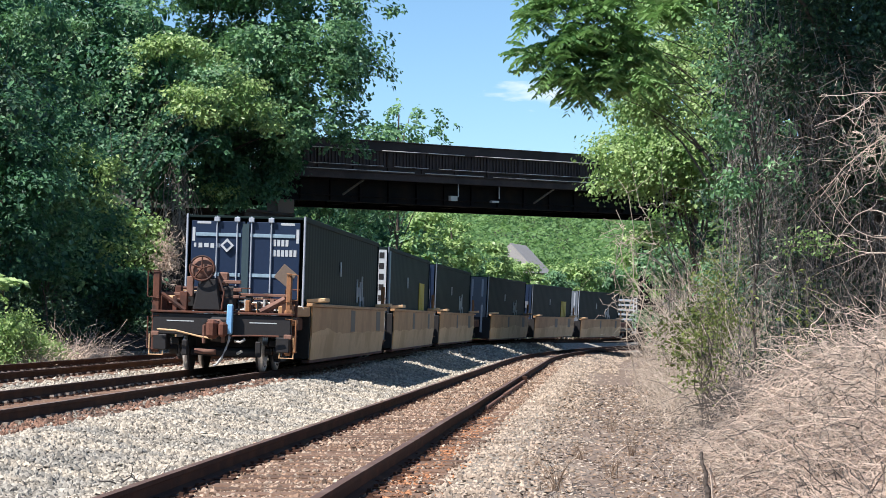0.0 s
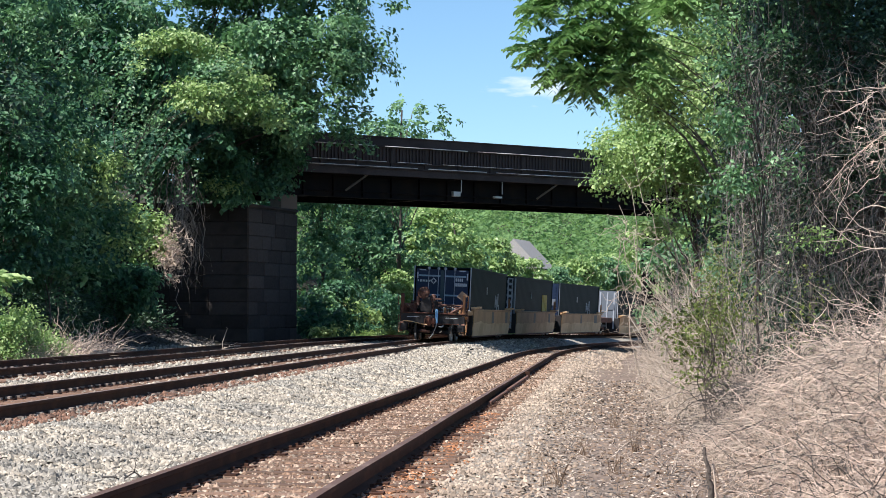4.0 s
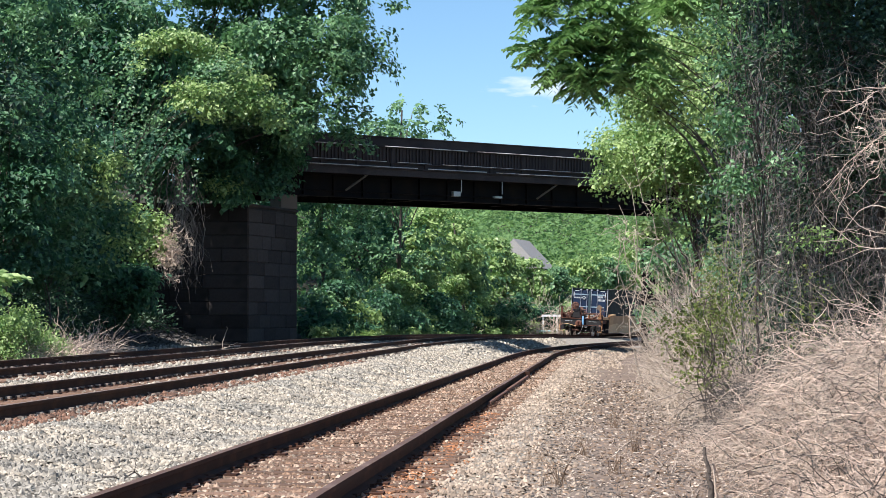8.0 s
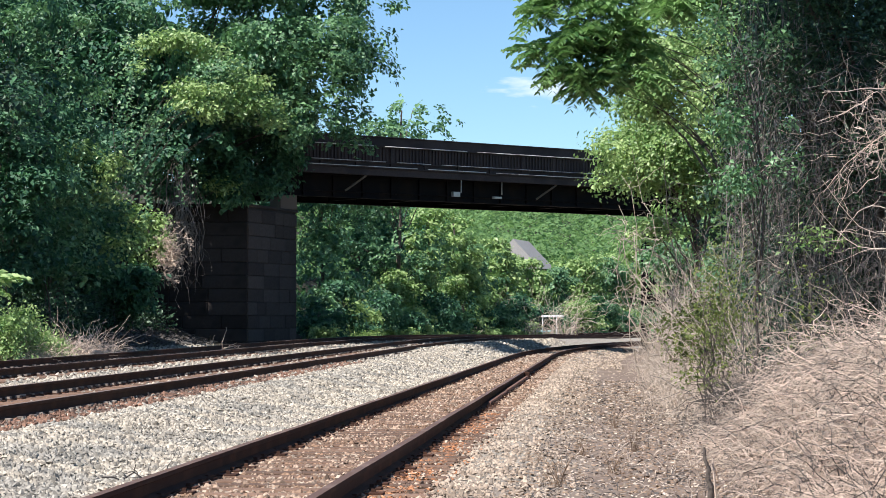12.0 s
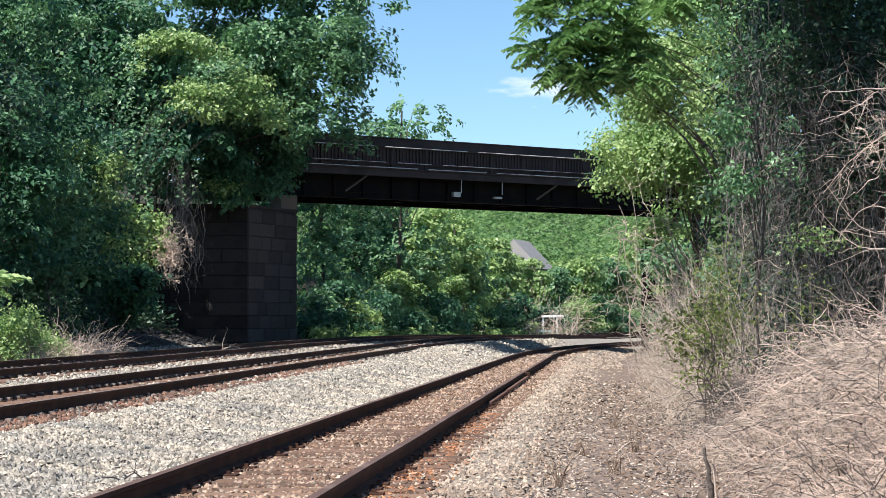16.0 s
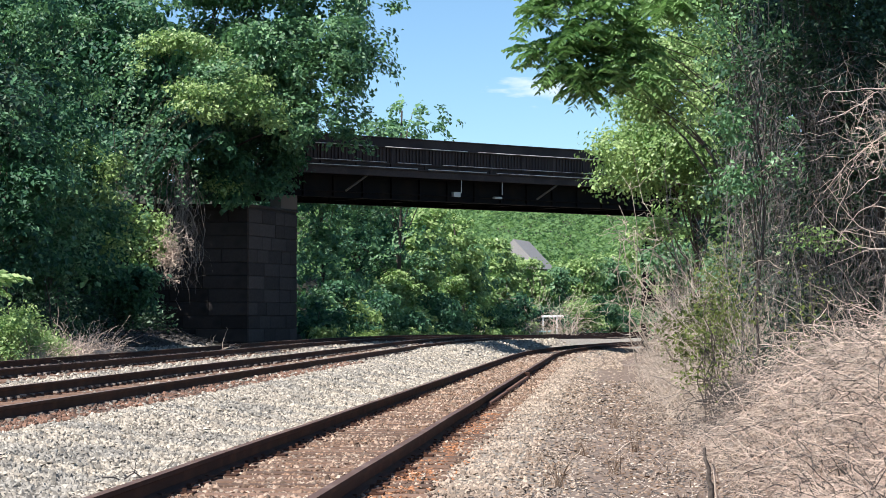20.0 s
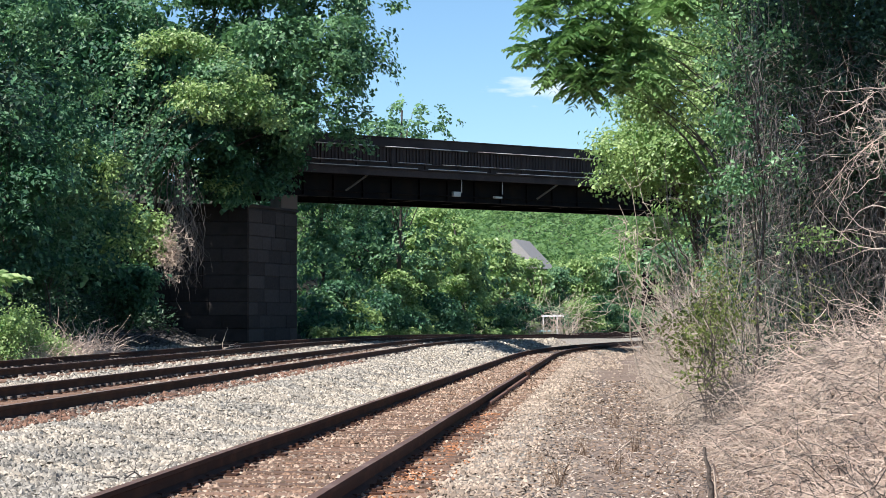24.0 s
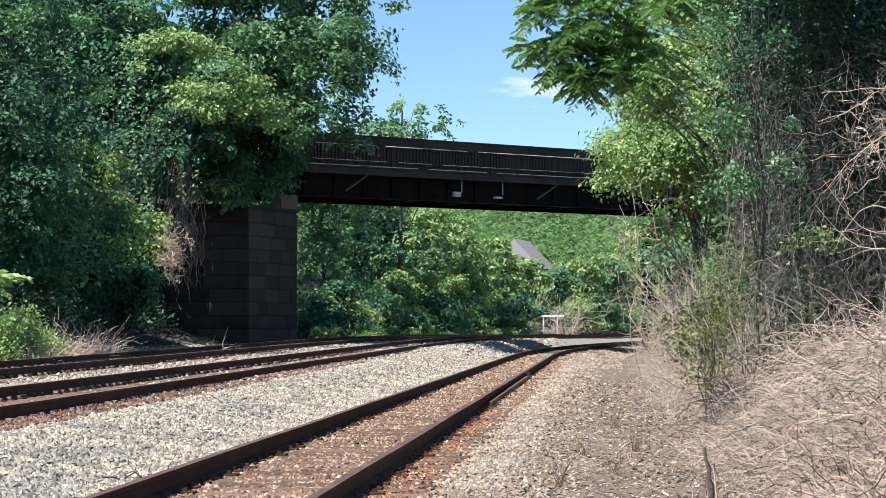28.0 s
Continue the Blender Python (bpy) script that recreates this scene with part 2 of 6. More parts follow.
def ground_material():
    """Ballast, rusty siding, dry dirt and a shade-dark bank tone by the ground's own zones."""
    m = bpy.data.materials.new("ground_earth")
    m.use_nodes = True
    n, l = m.node_tree.nodes, m.node_tree.links
    b = n["Principled BSDF"]
    b.inputs["Roughness"].default_value = 0.95
    b.inputs["Specular IOR Level"].default_value = 0.2
    tc = n.new("ShaderNodeTexCoord")
    vor, fine, broad = n.new("ShaderNodeTexVoronoi"), n.new("ShaderNodeTexNoise"), n.new("ShaderNodeTexNoise")
    vor.inputs["Scale"].default_value, fine.inputs["Scale"].default_value, broad.inputs["Scale"].default_value = 16, 30, 0.8
    broad.inputs["Detail"].default_value = 6
    for t in (vor, fine, broad):
        l.new(tc.outputs["Object"], t.inputs["Vector"])

    def tone(a, c, source):
        x = n.new("ShaderNodeMixRGB")
        x.inputs["Color1"].default_value, x.inputs["Color2"].default_value = (*a, 1), (*c, 1)
        l.new(source, x.inputs["Fac"])
        return x.outputs["Color"]

    sep = n.new("ShaderNodeSeparateColor")
    l.new(vor.outputs["Color"], sep.inputs["Color"])
    col = tone((0.19, 0.17, 0.14), (0.38, 0.34, 0.28), sep.outputs[0])
    layers = (("rust", tone((0.10, 0.057, 0.038), (0.22, 0.132, 0.083), sep.outputs[1])),
              ("dirt", tone((0.115, 0.084, 0.066), (0.245, 0.186, 0.146), broad.outputs["Fac"])),
              # bank ground near-black: the trees' shade put into its tone
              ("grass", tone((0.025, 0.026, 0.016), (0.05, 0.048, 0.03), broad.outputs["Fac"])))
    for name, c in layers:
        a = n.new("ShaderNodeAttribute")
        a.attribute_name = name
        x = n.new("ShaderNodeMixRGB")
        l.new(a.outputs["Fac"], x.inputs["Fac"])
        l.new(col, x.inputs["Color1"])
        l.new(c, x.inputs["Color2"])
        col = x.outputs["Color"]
    l.new(col, b.inputs["Base Color"])
    bp = n.new("ShaderNodeBump")
    bp.inputs["Strength"].default_value, bp.inputs["Distance"].default_value = 0.8, 0.03
    l.new(vor.outputs["Distance"], bp.inputs["Height"])
    l.new(bp.outputs["Normal"], b.inputs["Normal"])
    return m


GROUND = ground_material()

# ---- mesh tools ----
def fast_mesh(name, verts, faces, mat=None, smooth=False):
    """A mesh from numpy arrays; faces all with the same number of corners."""
    me = bpy.data.meshes.new(name)
    verts, faces = np.asarray(verts, np.float32), np.asarray(faces, np.int32)
    k = faces.shape[1]
    me.vertices.add(len(verts))
    me.vertices.foreach_set("co", verts.ravel())
    me.loops.add(faces.size)
    me.loops.foreach_set("vertex_index", faces.ravel())
    me.polygons.add(len(faces))
    me.polygons.foreach_set("loop_start", np.arange(0, faces.size, k, dtype=np.int32))
    me.polygons.foreach_set("use_smooth", np.full(len(faces), smooth))
    me.update(calc_edges=True)
    me.validate()
    if mat:
        me.materials.append(mat)
    return me


def part(name, bm, mat, parent, label="", smooth=False):
    """Links a bmesh (or a finished mesh) as one mesh object under a thing or part."""
    if isinstance(bm, bmesh.types.BMesh):
        me = bpy.data.meshes.new(name)
        for f in bm.faces:
            f.smooth = smooth
        bm.to_mesh(me)
        bm.free()
        me.materials.append(mat)
    else:
        me = bm
    ob = new(name, me)
    ob.parent = parent
    return tagged(ob, label)


def box(x0, x1, y0, y1, z0, z1, bevel=0.0, bm=None):
    """A block between two corners, edges broken by bevel."""
    own = bm is None
    bm = bm or bmesh.new()
    made = bmesh.ops.create_cube(bm, size=1)["verts"]
    for v in made:
        v.co = Vector(((x0 + x1) / 2 + v.co.x * (x1 - x0), (y0 + y1) / 2 + v.co.y * (y1 - y0), (z0 + z1) / 2 + v.co.z * (z1 - z0)))
    if bevel:
        edges = list({e for v in made for e in v.link_edges})
        bmesh.ops.bevel(bm, geom=edges, offset=bevel, segments=1, affect="EDGES")
    return bm


def rod(points, radius, sides=8, bm=None, ends=True):
    """A bent round bar through points; radius a number or one per point."""
    bm = bm or bmesh.new()
    pts = [Vector(p) for p in points]
    rad = radius if hasattr(radius, "__len__") else [radius] * len(pts)
    rings = []
    for i, p in enumerate(pts):
        d = (pts[min(i + 1, len(pts) - 1)] - pts[max(i - 1, 0)]).normalized()
        a = d.cross(Vector((0, 0, 1)) if abs(d.z) < 0.9 else Vector((1, 0, 0))).normalized()
        b = d.cross(a)
        rings.append([bm.verts.new(p + (a * math.cos(t) + b * math.sin(t)) * rad[i]) for t in (2 * math.pi * k / sides for k in range(sides))])
    for r, s in zip(rings, rings[1:]):
        for k in range(sides):
            bm.faces.new((r[k], r[(k + 1) % sides], s[(k + 1) % sides], s[k]))
    if ends:
        bm.faces.new(rings[0][::-1])
        bm.faces.new(rings[-1])
    return bm


def turned(profile, axis_x, y, z, sides=24, bm=None):
    """A wheel-like solid turned round an axle along x: profile rows of (x, radius)."""
    bm = bm or bmesh.new()
    rings = [[bm.verts.new((axis_x + x, y + r * math.cos(t), z + r * math.sin(t))) for t in (2 * math.pi * k / sides for k in range(sides))] for x, r in profile]
    for r, s in zip(rings, rings[1:]):
        for k in range(sides):
            bm.faces.new((r[k], s[k], s[(k + 1) % sides], r[(k + 1) % sides]))
    bm.faces.new(rings[0])
    bm.faces.new(rings[-1][::-1])
    return bm


def turned_y(profile, x, y, z, sides=20):
    """A round solid turned about an axis along y: profile rows of (y, radius)."""
    bm = bmesh.new()
    rings = [[bm.verts.new((x + r * math.cos(t), y + a, z + r * math.sin(t))) for t in (2 * math.pi * k / sides for k in range(sides))] for a, r in profile]
    for p, q in zip(rings, rings[1:]):
        for k in range(sides):
            bm.faces.new((p[k], p[(k + 1) % sides], q[(k + 1) % sides], q[k]))
    bm.faces.new(rings[0][::-1])
    bm.faces.new(rings[-1])
    return bm


def thing(name, label, category, group="", at=None, kind=""):
    ob = tagged(new(name), label, category, group, kind)
    if at is not None:
        ob.matrix_basis = at
    return ob


# ---- the lines of the tracks ----
TH0, X0, Y_CURVE, RADIUS = math.atan(0.0713), -7.745, 85.0, 430.0
S_CURVE = Y_CURVE / math.cos(TH0)


def main_at(s):
    """x, y, heading at s metres along the near main track."""
    a = s - S_CURVE
    if a <= 0:
        return X0 + s * math.sin(TH0), s * math.cos(TH0), TH0
    th = TH0 + min(a / RADIUS, 1.0)
    x = X0 + 85 * 0.0713 + RADIUS * (math.cos(TH0) - math.cos(th))
    y = Y_CURVE + RADIUS * (math.sin(th) - math.sin(TH0))
    over = max(0.0, a - RADIUS)
    return x + over * math.sin(th), y + over * math.cos(th), th


def main_x(y):
    y = np.asarray(y, float)
    sn = np.clip(math.sin(TH0) + (y - Y_CURVE) / RADIUS, math.sin(TH0), 0.877)
    return np.where(y < Y_CURVE, X0 + 0.0713 * y, X0 + 85 * 0.0713 + RADIUS * (math.cos(TH0) - np.sqrt(1 - sn ** 2)) + np.maximum(0, y - 432) * 1.8)


def grade(y):
    """Level of the main tracks: flat, then falling gently beyond the bridge."""
    return -0.00009 * np.clip(np.asarray(y, float) - 105, 0, 60) ** 2


def siding_z(y):
    return -0.21 - 0.00265 * (np.clip(np.asarray(y, float), 0, 160) - 15)


def cant(y):
    return 0.045 + 0.03 * min(1, max(0, (y - 80) / 40))


def smooth01(t):
    t = np.clip(t, 0, 1)
    return t * t * (3 - 2 * t)


def lumps(x, y, scale, seed=0.0):
    """Cheap rolling unevenness of about -1 to 1."""
    return (np.sin(x * 1.7 / scale + 1.3 * seed) * np.cos(y * 1.3 / scale + seed) + np.sin((x + y) * 0.9 / scale + 2.1 + seed) + np.cos((x * 0.6 - y) * 2.3 / scale + 0.7 * seed)) / 3


def ground_z(x, y):
    x, y = np.asarray(x, float), np.asarray(y, float)
    u = x - main_x(y)
    top = grade(y) - 0.205
    low = siding_z(y) - 0.205
    z = top + (low - top) * smooth01((u - 1.75) / 1.7)
    z = z - 0.16 * smooth01((u - 6.6) / 1.2) + 0.03 * lumps(x, y, 2.5) * smooth01((u - 6.6) / 1.2)
    z = z + 1.5 * smooth01((u - 9.5) / 9)
    left = -u - 6.3
    z = z - 0.06 * smooth01(left / 1.0) + 0.05 * smooth01(left / 1.5) * lumps(x, y, 2, 3) + 4.5 * smooth01((left - 2.0) / 12) * (1 - 0.97 * smooth01((y - 160) / 30))
    far = smooth01((y - 230) / 400)
    z = z + far * (24 + 8 * lumps(x, y, 90)) * smooth01((np.abs(u) - 12) / 60) + 55 * smooth01((y - 700) / 700)
    return z + 0.012 * lumps(x, y, 0.7, 5)


def grid_line(stops):
    out = []
    for (a, b, step) in stops:
        out += list(np.arange(a, b, step))
    return np.array(out + [stops[-1][1]])


def build_ground():
    xs = grid_line([(-900, -200, 50), (-200, -40, 10), (-40, -14, 1.0), (-14, 13, 0.45), (13, 40, 1.5), (40, 200, 10), (200, 900, 50)])
    ys = grid_line([(-120, 8, 8), (8, 60, 0.5), (60, 130, 0.8), (130, 230, 2.0), (230, 500, 10), (500, 1600, 50)])
    gx, gy = np.meshgrid(xs, ys)
    gz = ground_z(gx, gy)
    n, m = len(ys), len(xs)
    idx = np.arange(n * m).reshape(n, m)
    faces = np.stack([idx[:-1, :-1], idx[:-1, 1:], idx[1:, 1:], idx[1:, :-1]], -1).reshape(-1, 4)
    me = fast_mesh("ground", np.stack([gx, gy, gz], -1).reshape(-1, 3), faces, GROUND, True)
    u = (gx - main_x(gy)).ravel()
    wob = 0.25 * lumps(gx, gy, 1.1, 2).ravel()
    zones = {"rust": 0.9 * np.clip(1 - np.abs(u - 5.0 + 0.2 * wob) / 1.5, 0, 1) ** 0.5 + 0.25 * np.clip(1 - np.abs(u) / 1.4, 0, 1) + 0.25 * np.clip(1 - np.abs(u + 4.6) / 1.4, 0, 1),
             "dirt": smooth01((u - 6.5 + 2 * wob) / 1.2) + smooth01((-u - 8.0 + wob) / 0.8),
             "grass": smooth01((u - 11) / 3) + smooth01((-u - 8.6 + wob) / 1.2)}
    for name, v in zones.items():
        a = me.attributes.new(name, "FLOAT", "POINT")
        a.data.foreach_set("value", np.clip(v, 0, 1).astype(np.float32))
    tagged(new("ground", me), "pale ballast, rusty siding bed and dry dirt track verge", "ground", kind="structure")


build_ground()


# ---- tracks ----
RAIL_PROFILE = [(-0.036, 0.0), (0.036, 0.0), (0.038, -0.035), (0.012, -0.05), (0.009, -0.13), (0.07, -0.152), (0.07, -0.168), (-0.07, -0.168), (-0.07, -0.152), (-0.009, -0.13), (-0.012, -0.05), (-0.038, -0.035)]


def sweep_rail(line, mats):
    """line: rows of (x, y, z, heading)."""
    k, verts, faces = len(RAIL_PROFILE), [], []
    for x, y, z, th in line:
        cs, sn = math.cos(th), math.sin(th)
        verts += [(x + a * cs, y - a * sn, z + b) for a, b in RAIL_PROFILE]
    for i in range(len(line) - 1):
        for j in range(k):
            a, b = i * k + j, i * k + (j + 1) % k
            faces.append((a, a + k, b + k, b))
    me = fast_mesh("rail", verts, faces, mats[0])
    me.materials.append(mats[1])
    me.polygons.foreach_set("material_index", np.array([1 if j == 0 else 0 for i in range(len(line) - 1) for j in range(k)], np.int32))
    return me


def track_point(offset, s, level):
    x, y, th = main_at(s)
    x, y = x + offset * math.cos(th), y - offset * math.sin(th)
    return x, y, level(y), th


TIE_MESHES, TIE_Y = [], {}
for k in range(5):
    bm = box(-1.3, 1.3, -0.115, 0.115, -0.19, 0.0, 0.012)
    for v in bm.verts:
        v.co += Vector((0.02 * noise.noise((v.co.x * 3, v.co.y * 9, k)), 0.02 * noise.noise((v.co.x * 2, k, 3)), 0.012 * noise.noise((v.co.x * 4, v.co.y * 20, k + 9))))
    tie_me = bpy.data.meshes.new("tie")
    bm.to_mesh(tie_me)
    bm.free()
    tie_me.materials.append(TIE)
    TIE_MESHES.append(tie_me)


def build_track(offset, level, s0, s1, canted, label, ties_to):
    ob = thing("railway_track", label, "railway track", "railway tracks", kind="structure")
    rng = random.Random(int(offset * 10) + 77)
    for side in (-1, 1):
        line = []
        for s in np.arange(s0, s1, 1.0):
            x, y, z, th = track_point(offset + side * 0.755, s, level)
            wig = 0.006 * math.sin(s * 0.55 + side) if not canted else 0
            line.append((x + wig, y, z - (side * cant(y) / 2 if canted else 0), th))
        part("rail", sweep_rail(line, (RAIL_RUST, RAIL_HEAD if canted else SIDING_HEAD)), None, ob)
    plates, rest = [], []
    count, s = 0, max(s0, 8.0)
    while s < min(s1, 260):
        x, y, z, th = track_point(offset, s, level)
        roll = math.atan(cant(y) / 1.51) if canted else 0
        m = Matrix.Translation((x, y, z - 0.178)) @ Euler((0, roll, -th)).to_matrix().to_4x4() @ pose(rng.uniform(-0.06, 0.06), 0, 0, rz=rng.uniform(-1.2, 1.2))
        if s < ties_to:
            t = new("tie", rng.choice(TIE_MESHES))
            t.parent, t.matrix_basis = ob, m
        else:
            rest.append(m)
        TIE_Y.setdefault(offset, []).append(y)
        for side in (-1, 1):
            plates.append(m @ Matrix.Translation((side * 0.755, 0, 0.006)))
        count += 1
        s += 0.52 + rng.uniform(-0.02, 0.02)
    clips = [m @ Matrix.Translation((side * 0.10, 0, 0.02)) for m in plates[:460] for side in (-1, 1)]
    cube = np.array([(a, b, c) for a in (-1, 1) for b in (-1, 1) for c in (-1, 1)], float)
    quads = np.array([(0, 1, 3, 2), (4, 6, 7, 5), (0, 4, 5, 1), (2, 3, 7, 6), (0, 2, 6, 4), (1, 5, 7, 3)])
    for name, mats, half, mat in (("tie_plates", plates, (0.18, 0.095, 0.011), RAIL_RUST), ("far_ties", rest, (1.3, 0.115, 0.09), TIE), ("rail_clips", clips, (0.034, 0.05, 0.022) if canted else (0.018, 0.022, 0.018), RAIL_CLIP if canted else RAIL_RUST)):
        if mats:
            v = np.concatenate([(cube * half - (0, 0, 0.09 if name == "far_ties" else 0)) @ np.array(m.to_3x3()).T + np.array(m.translation) for m in mats])
            f = np.concatenate([quads + 8 * i for i in range(len(mats))])
            tagged(part(name, fast_mesh(name, v, f, mat), None, ob), kind="stuff")
    return ob


build_track(0.0, lambda y: float(grade(y)), 4, 420, True, "rusty steel main track with worn railheads on pale ballast", 150)
build_track(-4.6, lambda y: float(grade(y)) + 0.04, 4, 420, True, "second rusty main track beside the shaded wooded bank", 150)
build_track(5.0, lambda y: float(siding_z(y)), 4, 220, False, "rust-brown siding track on stained ballast", 120)


def spare_rail():
    """A worn bar and a shorter piece lying against the siding rail's foot."""
    r = thing("spare_rail", "worn rusty bar lying against the siding rail", "rail", at=pose(0, 0, 0))
    for s0, s1, side, top in ((37.5, 44.2, 0.10, -0.105), (43.9, 55.5, 0.11, -0.09)):
        rings = []
        bm = bmesh.new()
        for s in np.linspace(s0, s1, 8):
            x, y, z, th = track_point(5.0 + 0.755 + side, s, lambda y: float(siding_z(y)))
            rings.append([bm.verts.new((x + a, y, z + top + c)) for a, c in ((-0.025, -0.07), (0.03, -0.075), (0.025, -0.01), (0.015, 0.0), (-0.02, 0.0))])
        for p, q in zip(rings, rings[1:]):
            for k in range(5):
                bm.faces.new((p[k], p[(k + 1) % 5], q[(k + 1) % 5], q[k]))
        bm.faces.new(rings[0][::-1])
        bm.faces.new(rings[-1])
        part("bar", bm, RUST_DUSTY, r)
    x, y, z, th = track_point(5.0 + 0.755 + 0.10, 55.6, lambda y: float(siding_z(y)))
    part("end_clamp", box(x - 0.06, x + 0.07, y - 0.06, y + 0.06, z - 0.16, z - 0.0, 0.01), RAIL_RUST, r)


spare_rail()


# ---- loose stones ----
def off_ties(offset, share):
    """Keeps stones off most of the ties' tops of the track at offset."""
    def keep(u, y, rng):
        ty = np.array(TIE_Y[offset])
        i = np.clip(np.searchsorted(ty, y), 1, len(ty) - 1)
        near = np.minimum(np.abs(y - ty[i]), np.abs(y - ty[i - 1]))
        return (near > 0.115) | (np.abs(u - offset) > 1.33) | (rng.random(len(u)) > share)
    return keep


def scatter_stones(name, label, n, y0, y1, u0, u1, size, mat, seed, keep=None, flat=0.75, category="ballast", lift=0.0):
    rng = np.random.default_rng(seed)
    # denser towards the near end, where each stone can be told apart
    y = y0 * (y1 / y0) ** rng.random(n)
    u = rng.uniform(u0, u1, n)
    x = main_x(y) + u
    if keep is not None:
        ok = keep(u, y, rng)
        x, y, u = x[ok], y[ok], u[ok]
    n = len(x)
    # a chipped stone with an open, buried underside: a ring of five corners and two crests
    octa = np.array([(1, 0, -0.4), (0.35, 0.95, -0.4), (-0.8, 0.6, -0.4), (-0.8, -0.6, -0.4), (0.35, -0.95, -0.4), (0.35, 0.15, 0.75), (-0.4, -0.15, 0.7)], float)
    tri = np.array([(0, 1, 5), (1, 2, 5), (2, 6, 5), (2, 3, 6), (3, 4, 6), (4, 5, 6), (4, 0, 5)])
    r = size * rng.uniform(0.55, 1.5, n) * np.clip(y / 32, 0.98, 1.5)
    v = octa[None] * (r[:, None] * rng.uniform(0.6, 1.15, (n, 3)) * (1, 1, flat))[:, None, :] + rng.normal(0, 0.14, (n, 7, 3)) * r[:, None, None]
    a, b = rng.uniform(0, 6.28, n), rng.uniform(-0.45, 0.45, n)
    ca, sa, cb, sb = np.cos(a)[:, None], np.sin(a)[:, None], np.cos(b)[:, None], np.sin(b)[:, None]
    vx, vy, vz = v[..., 0], v[..., 1], v[..., 2]
    vy, vz = vy * cb - vz * sb, vy * sb + vz * cb
    vx, vy = vx * ca - vy * sa, vx * sa + vy * ca
    z = ground_z(x, y) + r * rng.uniform(0.1, 0.6, n) + lift
    v = np.stack([vx + x[:, None], vy + y[:, None], vz + z[:, None]], -1).reshape(-1, 3)
    f = (tri[None] + 7 * np.arange(n)[:, None, None]).reshape(-1, 3)
    tagged(new(name, fast_mesh(name, v, f, mat)), label, category, kind="stuff")


scatter_stones("ballast_stones", "loose pale grey crushed ballast stones between the tracks", 50000, 13, 85, 1.5, 3.85, 0.029, STONE_GREY, 1)
scatter_stones("ballast_stones", "pale grey ballast stones around the main tracks", 23000, 22, 90, -8.3, 1.5, 0.032, STONE_GREY, 2, lambda u, y, r: off_ties(0.0, 0.85)(u, y, r) & off_ties(-4.6, 0.85)(u, y, r))
scatter_stones("ballast_stones", "pale ballast stones along the far tracks", 9000, 80, 135, -8.2, 3.8, 0.045, STONE_GREY, 9)
scatter_stones("ballast_stones", "pale stones spilt along the foot of the bank", 9000, 52, 98, -9.55, -7.0, 0.038, STONE_GREY, 16)
# Dark flakes laid over the bank to bring back its deep shade.
scatter_stones("leaf_litter", "dark flakes added for shade below the abutment", 9000, 74, 101, -13.0, -9.5, 0.06, DRY_DARK, 17, None, 0.3, "leaf litter")
scatter_stones("verge_stones", "tan stones along the far end of the siding", 3500, 76, 130, 3.7, 8.4, 0.032, STONE_TAN, 10)
scatter_stones("rusty_stones", "rust-red stained stones along the main track ties", 3200, 22, 60, 0.85, 1.5, 0.03, STONE_BROWN, 7, off_ties(0.0, 0.9), 0.75, "ballast", 0.012)
scatter_stones("siding_stones", "rust-stained ballast stones bedding the siding", 30000, 13, 80, 3.7, 6.35, 0.024, STONE_RUST, 3, lambda u, y, r: off_ties(5.0, 0.9)(u, y, r) & ((u < 5.85) | (y > 36) | (r.random(len(u)) < 0.2)), 0.75, "ballast", 0.012)
scatter_stones("rusty_stones", "bright orange rusty stones beside the siding rail", 3000, 13, 36, 5.82, 6.42, 0.02, STONE_ORANGE, 8, off_ties(5.0, 0.95), 0.45, "ballast", -0.004)
scatter_stones("rusty_stones", "orange rust scale and chips on the siding tie ends", 3200, 13, 34, 5.84, 6.2, 0.017, STONE_ORANGE, 18, None, 0.3, "ballast", 0.02)
scatter_stones("verge_stones", "tan ballast stones spilt along the siding verge", 24000, 13, 80, 6.3, 8.3, 0.022, STONE_TAN, 4, lambda u, y, r: r.random(len(u)) < np.clip((7.7 - u) / 1.3, 0.03, 1))
scatter_stones("leaf_litter", "brown dry leaf litter on the dirt verge", 8000, 13, 60, 6.9, 9.6, 0.022, WEED_BROWN, 5, None, 0.25, "leaf litter")
scatter_stones("leaf_litter", "dark rotted leaf litter on the dirt verge", 5000, 13, 60, 6.9, 9.6, 0.02, DRY_DARK, 15, None, 0.25, "leaf litter")
scatter_stones("bark_litter", "pale dry plant scraps on the dirt verge", 4500, 13, 60, 7.2, 9.6, 0.02, DRY, 6, None, 0.25, "leaf litter")

scatter_stones("siding_stones", "pale clean stones strewn over the siding bed", 3600, 13, 70, 3.9, 6.5, 0.02, STONE_TAN, 14, off_ties(5.0, 0.6), 0.75, "ballast", 0.016)

# ---- bridge ----
B_ORG, B_ANG = (-7.05, 111.0), 40.0
SHRINK = Matrix.Translation((0, 0, 0.05)) @ Matrix.Scale(0.95, 4)
BRIDGE_M = SHRINK @ pose(B_ORG[0], B_ORG[1], 0, rz=B_ANG)


